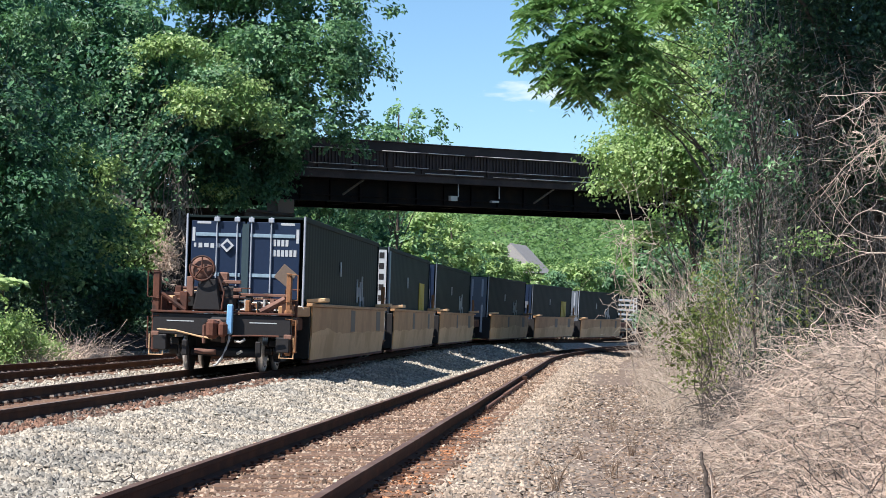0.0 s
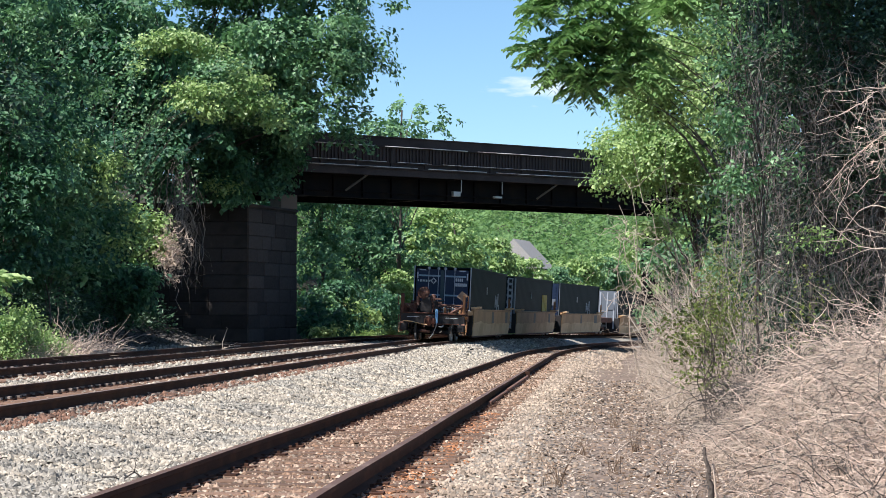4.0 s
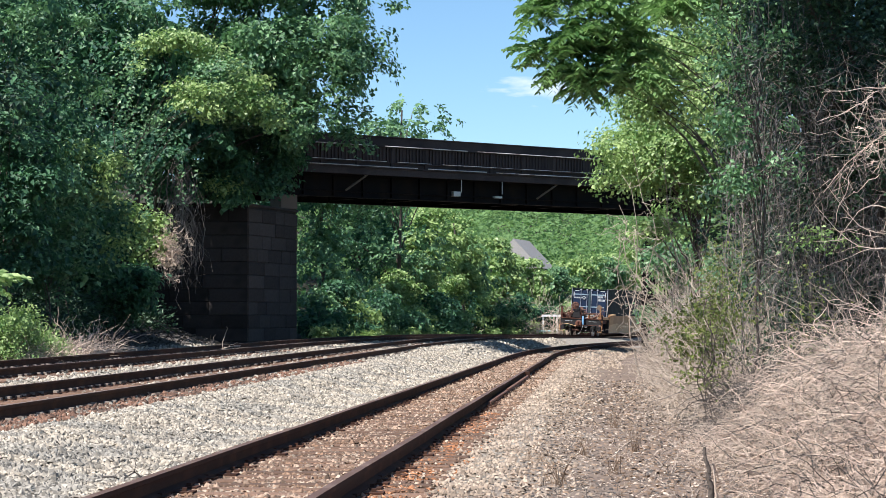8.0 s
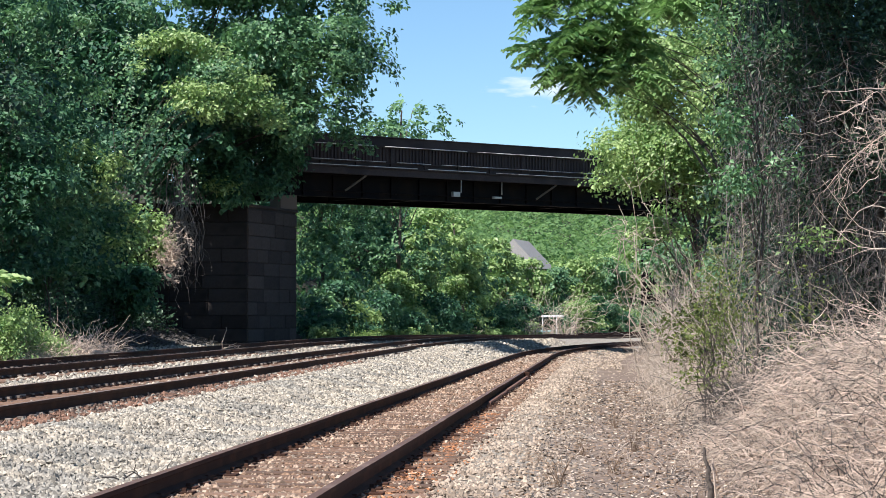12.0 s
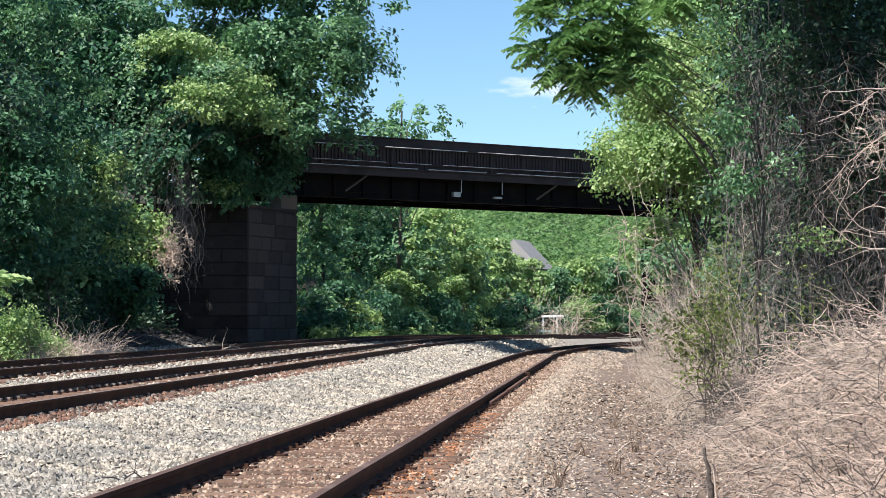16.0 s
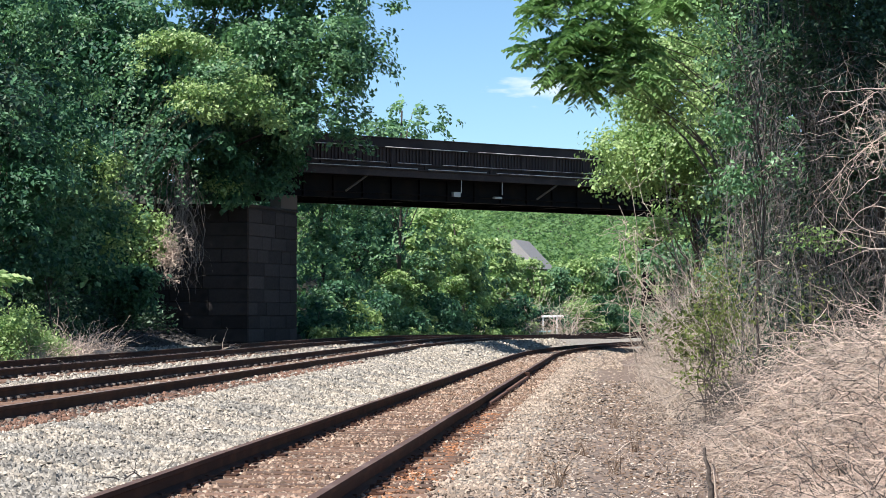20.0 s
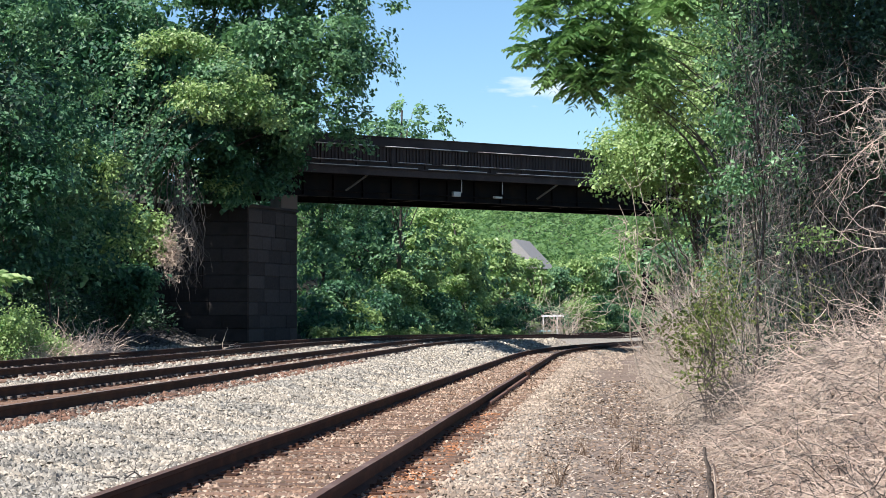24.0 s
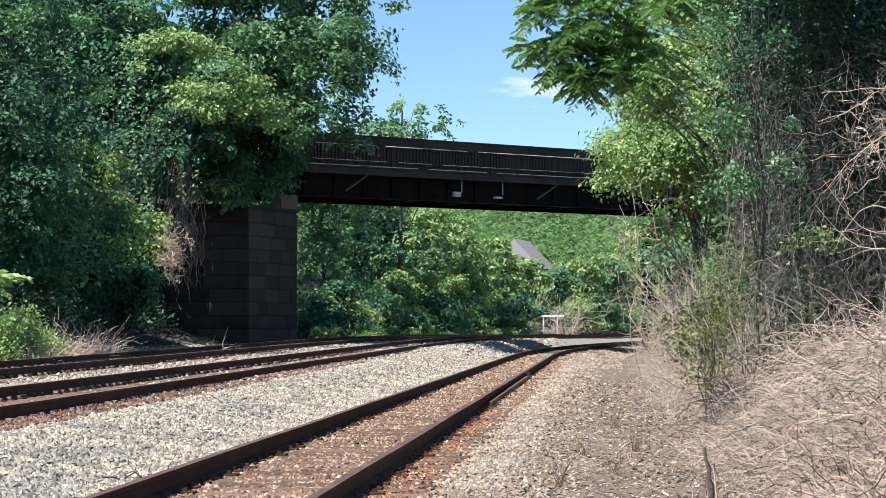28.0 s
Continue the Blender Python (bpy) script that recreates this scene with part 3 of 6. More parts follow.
def build_bridge():
    b = thing("road_bridge", "old dark steel girder road bridge with brown boarded parapet", "bridge", at=BRIDGE_M)
    u0, u1 = -2.6, 31.0
    for v0 in (0.0, 5.2):
        bm = box(u0, u1, v0, v0 + 0.06, 7.05, 8.1)
        g = part("girder_web", bm, GIRDER, b)
        part("bottom_flange", box(u0, u1, v0 - 0.17, v0 + 0.23, 7.0, 7.05), GIRDER, g)
        part("top_flange", box(u0, u1, v0 - 0.17, v0 + 0.23, 8.1, 8.15), GIRDER, g)
        for k in range(17):
            u = u0 + 0.9 + k * 1.85
            part("stiffener", box(u, u + 0.05, v0 - 0.13, v0, 7.06, 8.09), GIRDER, g)
    for k in range(9):
        part("floor_beam", box(u0 + 1.2 + k * 3.6, u0 + 1.45 + k * 3.6, 0.25, 5.0, 7.15, 7.8), GIRDER, b)
    part("deck", box(u0, u1, -1.25, 7.0, 8.155, 8.30), GIRDER, b)
    part("fascia_beam", box(u0, u1, -1.45, -1.26, 8.070, 8.420, 0.01), PARAPET, b, "brown weathered edge beam")
    part("lower_ledge", box(u0, u1, -1.56, -1.25, 8.424, 8.475), PARAPET, b)
    part("middle_ledge", box(u0, u1, -1.50, -1.30, 8.700, 8.740), PARAPET, b)
    part("upper_ledge", box(u0, u1, -1.60, -1.25, 9.500, 9.555), PARAPET, b)
    part("top_board", box(u0, u1, -1.53, -1.38, 9.560, 9.960, 0.01), PARAPET, b, "dark brown top board")
    part("cap_rail", box(u0, u1, -1.60, -1.30, 9.964, 10.020, 0.008), PARAPET, b)
    # Pale rods added as painted highlights where sun would catch the ledges.
    for z, r, gaps in ((9.530, 0.035, (3.4, 9.5)), (8.760, 0.022, (4.2, 7.1)), (8.500, 0.032, (6.2, 10.8))):
        a = u0
        for g in (*gaps, u1):
            part("ledge_glint", rod([(a, -1.60, z), (g, -1.60, z)], r * 0.7, 8), LEDGE_GLINT, b, "pale rod painted as a sunlit ledge glint", True)
            a = g + 0.7
    part("back_panel", box(u0, u1, -1.37, -1.33, 8.480, 9.500), PARAPET, b)
    bm, post = box(-0.045, 0.045, -1.425, -1.373, 8.745, 9.495), bpy.data.meshes.new("rib")
    bm.to_mesh(post)
    bm.free()
    post.materials.append(PARAPET)
    rng = random.Random(5)
    u = u0 + 0.1
    while u < 27:
        o = new("rib", post)
        o.parent, o.matrix_basis = b, pose(u, rng.uniform(-0.01, 0.01), 0)
        u += 0.215
    for k in range(14):
        u = u0 + 0.6 + k * 2.2
        part("post", box(u, u + 0.14, -1.47, -1.3, 8.480, 9.498, 0.008), PARAPET, b)
    for u in (2.95, 15.8):
        bm = rod([(u - 0.45, -0.45, 7.32), (u + 0.25, -1.3, 8.08)], 0.055, 6)
        part("bracket_strut", bm, WELL_PATCH, b, "grey-brown bracket strut")
    # pipe hangers and their pale boxes under the walkway
    for u, drop, wide in ((9.35, 0.8, 0.45), (12.15, 0.8, 0.5)):
        h = part("hanger_pipe", rod([(u - 0.75, -1.3, 8.12), (u, -1.3, 8.12), (u, -1.3, 8.12 - drop + 0.1)], 0.03, 6), PALE_METAL, b, "pale metal hanger pipe")
        part("box", box(u - 0.6, u - 0.6 + wide, -1.42, -1.22, 8.0 - drop, 8.0 - drop + (0.25 if wide < 0.5 else 0.1), 0.01), PALE_METAL, h, "pale junction box")
    part("conduit", rod([(u0, -0.12, 7.3), (u1, -0.12, 7.3)], 0.04, 6), GIRDER, b)
    part("bearing_block", box(-1.35, -0.35, -0.3, 0.6, 6.30, 6.995, 0.02), PLACARD, b, "pale brown bearing block")
    part("bearing_block", box(26.5, 27.4, -0.3, 0.6, 6.26, 6.995, 0.02), PLACARD, b, "pale brown bearing block")


build_bridge()


def block_wall(name, label, corner, along, length, z0, z1, thick, course, seed, mat=CONCRETE):
    """A wall of coursed blocks: a core, and each block on its face."""
    w = thing(name, label, "retaining wall", at=SHRINK @ pose(corner[0], corner[1], 0, rz=along), kind="structure")
    part("core", box(0.03, length - 0.03, 0.05, thick, z0, z1 - 0.02), mat, w)
    rng, rows = random.Random(seed), int(round((z1 - z0) / course))
    shared = {}
    for r in range(rows):
        a, zz = 0.0, z0 + r * course
        while a < length - 0.05:
            lw = rng.choice((1.2, 1.5, 1.8, 2.1))
            if length - a - lw < 0.7:
                lw = length - a
            key = round(lw, 2)
            if key not in shared:
                bm = box(0.012, lw - 0.012, 0.0, 0.2, 0.012, course - 0.012, 0.02)
                shared[key] = bpy.data.meshes.new("block")
                bm.to_mesh(shared[key])
                bm.free()
                shared[key].materials.append(mat)
            o = new("block", shared[key])
            o.parent, o.matrix_basis = w, pose(a, rng.uniform(-0.015, 0.015) , zz)
            a += lw
    part("coping", box(-0.05, length + 0.05, -0.06, thick + 0.05, z1 - 0.018, z1 + 0.10, 0.02), mat, w)


NEAR_C, FAR_C = Vector((-9.03, 105.0)), Vector((-7.2, 111.4))
run = FAR_C - NEAR_C
ang = math.degrees(math.atan2(run.y, run.x))
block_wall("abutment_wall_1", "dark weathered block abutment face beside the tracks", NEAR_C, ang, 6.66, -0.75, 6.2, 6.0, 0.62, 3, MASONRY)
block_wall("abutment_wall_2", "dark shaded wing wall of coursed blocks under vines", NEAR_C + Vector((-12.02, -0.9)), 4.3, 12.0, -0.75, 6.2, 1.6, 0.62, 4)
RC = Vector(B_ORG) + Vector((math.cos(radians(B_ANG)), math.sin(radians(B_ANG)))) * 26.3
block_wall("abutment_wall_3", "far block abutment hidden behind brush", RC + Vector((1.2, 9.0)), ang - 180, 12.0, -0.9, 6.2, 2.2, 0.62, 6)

# ---- train ----
L_BOX, W_BOX = 16.15, 2.6


def build_container(label, door, mark, seed):
    """A 53 ft container: origin at the rear end, on its floor."""
    c = thing("shipping_container", label, "container", "containers on the train")
    rng = random.Random(seed)
    h, w = 2.9, W_BOX / 2
    part("roof", box(-w + 0.02, w - 0.02, 0.03, L_BOX - 0.03, h - 0.07, h - 0.015, 0.01), BOX_DARK, c)
    part("floor", box(-w + 0.02, w - 0.02, 0.03, L_BOX - 0.03, 0.0, 0.15), GREASE, c)
    for sx in (-1, 1):
        # shallow-ribbed side sheet
        verts, faces, n = [], [], 132
        for i in range(n + 1):
            y = 0.06 + (L_BOX - 0.12) * i / n
            d = w - 0.035 - (0.006 if (i // 2) % 2 else 0.0)
            verts += [(sx * d, y, 0.14), (sx * d, y, h - 0.10), (sx * (d - 0.05), y, 0.14), (sx * (d - 0.05), y, h - 0.10)]
        for i in range(n):
            a = 4 * i
            q = [(a, a + 4, a + 5, a + 1), (a + 2, a + 3, a + 7, a + 6)]
            faces += q if sx > 0 else [f[::-1] for f in q]
        side = part("side_sheet", fast_mesh("side_sheet", verts, faces, BOX_DARK), None, c)
        part("top_rail", box(sx * w - 0.06, sx * w + 0.0, 0.02, L_BOX - 0.02, h - 0.12, h, 0.012) if sx > 0 else box(sx * w, sx * w + 0.06, 0.02, L_BOX - 0.02, h - 0.12, h, 0.012), BOX_DARK, c)
        part("bottom_rail", box(min(sx * w, sx * (w - 0.06)), max(sx * w, sx * (w - 0.06)), 0.02, L_BOX - 0.02, 0.0, 0.15, 0.012), BOX_DARK, c)
        for y in (0.0, L_BOX - 0.14):
            part("corner_post", box(min(sx * w, sx * (w - 0.045)), max(sx * w, sx * (w - 0.045)), y, y + 0.06, 0.0, h + 0.004, 0.012), (BOX_WHITE if door in ("doors", "pale") else BOX_GREY) if y == 0 else BOX_DARK, c, "pale corner post" if y == 0 else "")
        part("side_mark", box(min(sx * (w + 0.002), sx * (w - 0.03)), max(sx * (w + 0.002), sx * (w - 0.03)), L_BOX * 0.42, L_BOX * 0.42 + 0.14, 1.75, 2.1), MARK_WHITE, side)
        # plain shapes where the side lettering stands
        bm = bmesh.new()
        x0, x1 = min(sx * (w + 0.002), sx * (w - 0.03)), max(sx * (w + 0.002), sx * (w - 0.03))
        y0 = L_BOX * (0.66 if mark != "yellow" else 0.72)
        if mark == "yellow":
            for a in (0, 0.55, 1.1, 1.65):
                box(x0, x1, y0 + a, y0 + a + 0.4, 1.05, 2.0, bm=bm)
            part("side_lettering_shape", bm, MARK_YELLOW, side, "yellow side marking")
        else:
            for a, z0, z1 in ((0, 1.15, 1.75), (0.35, 1.3, 1.55), (0.75, 0.95, 1.7), (1.2, 1.2, 1.85), (1.6, 0.9, 1.3)):
                box(x0, x1, y0 + a, y0 + a + 0.11, z0, z1, bm=bm)
            part("side_lettering_shape", bm, MARK_WHITE, side, "white side marking")
    if door == "doors":
        for sx in (-1, 1):
            leaf = part("door", box(min(0.02 * sx, sx * (w - 0.12)), max(0.02 * sx, sx * (w - 0.12)), -0.01, 0.05, 0.16, h - 0.14, 0.012), BOX_BLUE, c, "dark blue door leaf")
            for xx in ((0.18, 0.62) if sx < 0 else (0.13, 0.56)):
                part("lock_rod", rod([(sx * xx, -0.05, 0.05), (sx * xx, -0.05, h - 0.03)], 0.016, 8), BOX_WHITE, leaf, "pale lock rod")
                part("rod_keeper", box(sx * xx - 0.06, sx * xx + 0.06, -0.09, 0.0, h - 0.15, h - 0.05, 0.01), BOX_WHITE, leaf)
            for z, a, e in ((0.75, 0.15, 1.1), (1.57, 0.1, 1.05), (2.43, 0.1, 1.08)):
                part("hinge_bar", box(min(sx * a, sx * e), max(sx * a, sx * e), -0.035, -0.012, z, z + 0.075, 0.004), BOX_PALE_BLUE, leaf)
            part("edge_tape", box(min(sx * 1.10, sx * 1.16), max(sx * 1.10, sx * 1.16), -0.014, -0.004, 2.32, 2.62), MARK_WHITE, leaf)
            part("header_tape", box(min(sx * 0.76, sx * 1.06), max(sx * 0.76, sx * 1.06), -0.016, -0.004, 2.70, 2.75), MARK_WHITE, leaf)
        part("door_gasket", box(-0.075, 0.075, -0.03, -0.012, 0.2, h - 0.18), BOX_DOOR_SEAM, c, "teal-grey door seam")
        bm = bmesh.new()
        for k, (x, wd) in enumerate(((-1.12, 0.05), (-1.02, 0.08), (-0.90, 0.10), (-0.76, 0.08), (-0.64, 0.09))):
            box(x, x + wd, -0.018, -0.008, 2.19 - 0.01 * (k % 2), 2.28, bm=bm)
        part("door_name_bars", bm, MARK_WHITE, c, "white marking on the door")
        em = part("door_emblem", rod([(-0.39, -0.06, 2.24), (-0.39, -0.075, 2.24)], 0.15, 4), MARK_WHITE, c, "white diamond emblem")
        part("emblem_centre", rod([(-0.39, -0.076, 2.24), (-0.39, -0.079, 2.24)], 0.085, 4), BOX_BLUE, em)
        for z, n in ((2.25, 4), (2.03, 6)):
            bm = bmesh.new()
            for k in range(n):
                x = 0.60 + k * 0.09
                box(x, x + 0.062, -0.018, -0.008, z, z + 0.14, bm=bm)
            part("code_bars", bm, MARK_WHITE, c, "white code bars")
    elif door == "ladder":
        part("end_sheet", box(-w + 0.1, w - 0.1, 0.0, 0.05, 0.1, h - 0.05), BOX_DARK, c)
        for k in range(7):
            part("end_bar", box(-w + 0.12, w - 0.12, -0.03, -0.005, 0.35 + k * 0.36, 0.5 + k * 0.36, 0.005), BOX_WHITE, c)
        lad = part("end_panel", box(0.93, 1.22, -0.06, -0.035, 0.1, h - 0.1), MARK_WHITE, c, "white panel with square holes")
        for k in range(8):
            part("square_hole", box(1.0, 1.15, -0.064, -0.058, 0.3 + k * 0.32, 0.48 + k * 0.32), GREASE, lad)
        for sx in (-1, 1):
            part("corner_strip", box(min(sx * 1.24, sx * 1.306), max(sx * 1.24, sx * 1.306), 0.11, 0.5, 0.1, h - 0.12), BOX_PALE_BLUE, c, "pale blue corner strip")
    else:
        part("end_sheet", box(-w + 0.1, w - 0.1, 0.0, 0.05, 0.1, h - 0.05), BOX_BLUE if door == "plain" else BOX_GREY, c)
        for k in range(5):
            x = -1.0 + k * 0.5
            part("end_rib", box(x - 0.05, x + 0.05, -0.03, -0.004, 0.15, h - 0.15, 0.005), BOX_WHITE if door == "pale" else BOX_BLUE, c)
        part("end_plate", box(0.5, 1.05, -0.045, -0.032, 1.5, 1.9), BOX_GREY, c)
    part("front_sheet", box(-w + 0.1, w - 0.1, L_BOX - 0.06, L_BOX - 0.01, 0.1, h - 0.05), BOX_DARK, c)
    return c


def wheelset(parent, y):
    for sx in (-1, 1):
        prof = [(-0.07 * sx, 0.40), (-0.07 * sx, 0.445), (-0.035 * sx, 0.445), (-0.03 * sx, 0.42), (0.065 * sx, 0.41), (0.065 * sx, 0.34), (0.03 * sx, 0.32), (0.03 * sx, 0.12), (0.09 * sx, 0.11), (0.09 * sx, 0.02)]
        wh = part("wheel", turned(prof, sx * 0.755, y, 0.42), GREASE, parent, "dark greasy steel wheel", True)
        part("tread", turned([(-0.032 * sx, 0.40), (-0.031 * sx, 0.424), (0.064 * sx, 0.414), (0.067 * sx, 0.39)], sx * 0.755, y, 0.42), WHEEL, wh, "bright worn wheel tread", True)
        part("wheel_face", turned([(0.035 * sx, 0.33), (0.068 * sx, 0.335), (0.06 * sx, 0.1), (0.11 * sx, 0.09), (0.11 * sx, 0.01)], sx * 0.755, y, 0.42), GREASE, wh)
    part("axle", rod([(-0.95, y, 0.42), (0.95, y, 0.42)], 0.08, 10), GREASE, parent)


def build_truck(parent, yc):
    for dy in (-0.9, 0.9):
        wheelset(parent, yc + dy)
    for sx in (-1, 1):
        x0, x1 = sorted((sx * 0.93, sx * 1.08))
        bm = box(x0, x1, yc - 1.15, yc + 1.15, 0.52, 0.66, 0.02)
        box(x0, x1, yc - 0.45, yc + 0.45, 0.2, 0.32, 0.02, bm=bm)
        box(x0, x1, yc - 0.55, yc - 0.38, 0.24, 0.6, 0.02, bm=bm)
        box(x0, x1, yc + 0.38, yc + 0.55, 0.24, 0.6, 0.02, bm=bm)
        part("truck_side_frame", bm, GREASE, parent)
        for dy in (-0.9, 0.9):
            part("axle_cap", rod([(sx * 1.0, yc + dy, 0.42), (sx * 1.16, yc + dy, 0.42)], 0.11, 10), GREASE, parent)
        part("spring_group", rod([(sx * 1.0, yc, 0.32), (sx * 1.0, yc, 0.52)], 0.16, 8), RUST, parent)
    part("bolster", box(-1.05, 1.05, yc - 0.2, yc + 0.2, 0.45, 0.68, 0.02), GREASE, parent)


def loop_handle(x, y, z0, z1, reach, bm=None):
    return rod([(x, y, z0), (x + reach, y, z0 + 0.03), (x + reach, y, z1 - 0.03), (x, y, z1)], 0.016, 6, bm)


def build_well_car(label, rear, pitch, seed):
    """One well unit: origin under the container's rear end at rail level, running to y = pitch."""
    c = thing("well_car", label, "rail car", "well cars of the train")
    rng = random.Random(seed)
    y0, y1 = 0.05, L_BOX + 0.1
    for sx in (-1, 1):
        # side: upper plate, paler lower plate leaning in, top chord and bottom sill
        bm = bmesh.new()
        prof_u = [(1.46, 0.74), (1.50, 0.76), (1.50, 1.36), (1.46, 1.36)]
        prof_l = [(1.40, 0.22), (1.44, 0.2), (1.497, 0.755), (1.457, 0.755)]
        for prof, mat, nm in ((prof_u, WELL_TAN, "side_plate"), (prof_l, WELL_PALE, "lower_side_plate")):
            bm = bmesh.new()
            rake = 0.28 if nm[0] == "l" else 0.0
            a = [bm.verts.new((sx * x, y0 + rake * max(0.0, 0.75 - z) * 0.9, z)) for x, z in prof]
            b = [bm.verts.new((sx * x, y1 - rake * max(0.0, 0.75 - z) * 0.9, z)) for x, z in prof]
            for i in range(4):
                j = (i + 1) % 4
                bm.faces.new((a[i], a[j], b[j], b[i]) if sx < 0 else (a[j], a[i], b[i], b[j]))
            bm.faces.new(a if sx > 0 else a[::-1])
            bm.faces.new(b if sx < 0 else b[::-1])
            plate = part(nm, bm, mat, c, "pale lower plate" if nm[0] == "l" else "")
            if nm == "side_plate":
                # ragged upper edge of the paler lower colour
                lo, hi, z = [], [], 0.80
                bm = bmesh.new()
                for k in range(33):
                    z = min(0.92, max(0.765, z + rng.uniform(-0.05, 0.05)))
                    yy = y0 + (y1 - y0) * k / 32
                    lo.append(bm.verts.new((sx * 1.5035, yy, 0.757)))
                    hi.append(bm.verts.new((sx * 1.5035, yy + rng.uniform(-0.15, 0.15), z)))
                for k in range(32):
                    q = (lo[k], lo[k + 1], hi[k + 1], hi[k])
                    bm.faces.new(q if sx > 0 else q[::-1])
                part("pale_band", bm, WELL_PALE, plate, "ragged pale band")
                for k in range(2):
                    yy = 6.5 + k * 6.2 + rng.uniform(0, 1.5)
                    ww = rng.uniform(0.5, 1.3)
                    part("repaint_patch", box(min(sx * 1.501, sx * 1.504), max(sx * 1.501, sx * 1.504), yy, yy + ww, 0.80, 1.33), WELL_PATCH, plate)
        part("top_chord", box(min(sx * 1.40, sx * 1.54), max(sx * 1.40, sx * 1.54), y0 - 0.3, y1 + 0.3, 1.364, 1.44, 0.015), WELL_TAN, c)
        part("bottom_sill", box(min(sx * 1.28, sx * 1.45), max(sx * 1.28, sx * 1.45), y0, y1, 0.15, 0.22, 0.01), RUST, c)
        for yy in (0.2, L_BOX - 1.1):
            bm = box(min(sx * 1.33, sx * 1.70), max(sx * 1.33, sx * 1.74), yy, yy + 0.95, 1.442, 1.53, 0.015)
            for v in bm.verts:
                v.co.z += 0.12 * max(0.0, abs(v.co.x) - 1.4)
                v.co.y += 0.25 * (abs(v.co.x) - 1.4) * (1 if v.co.y < yy + 0.4 else -1)
            part("guide_bracket", bm, WELL_PALE, c, "pale tan flared guide bracket")
    part("well_floor", box(-1.3, 1.3, y0, y1, 0.24, 0.33), GREASE, c)
    for yy in (y0 - 0.06, y1):
        part("bulkhead", box(-1.44, 1.44, yy, yy + 0.1, 0.25, 1.3, 0.01), GREASE, c)
    # front platform over the shared truck
    yt = (L_BOX + pitch) / 2
    build_truck(c, yt)
    part("end_platform", box(-1.15, 1.15, y1 + 0.1, pitch - (0.2 if not rear else 0.2), 0.8, 1.15, 0.03), RUST, c, "rusty brown end platform")
    for sx in (-1, 1):
        part("end_post", box(min(sx * 1.36, sx * 1.46), max(sx * 1.36, sx * 1.46), y1 + 0.15, y1 + 0.3, 0.4, 2.05, 0.015), RUST_ORANGE, c, "orange rusty ladder post")
        for k in range(5):
            part("rung", rod([(sx * 1.47, y1 + 0.2, 0.5 + 0.3 * k), (sx * 1.47, y1 + 0.62, 0.5 + 0.3 * k)], 0.018, 6), RUST_ORANGE, c)
    if rear:
        build_rear_end(c)
    return c


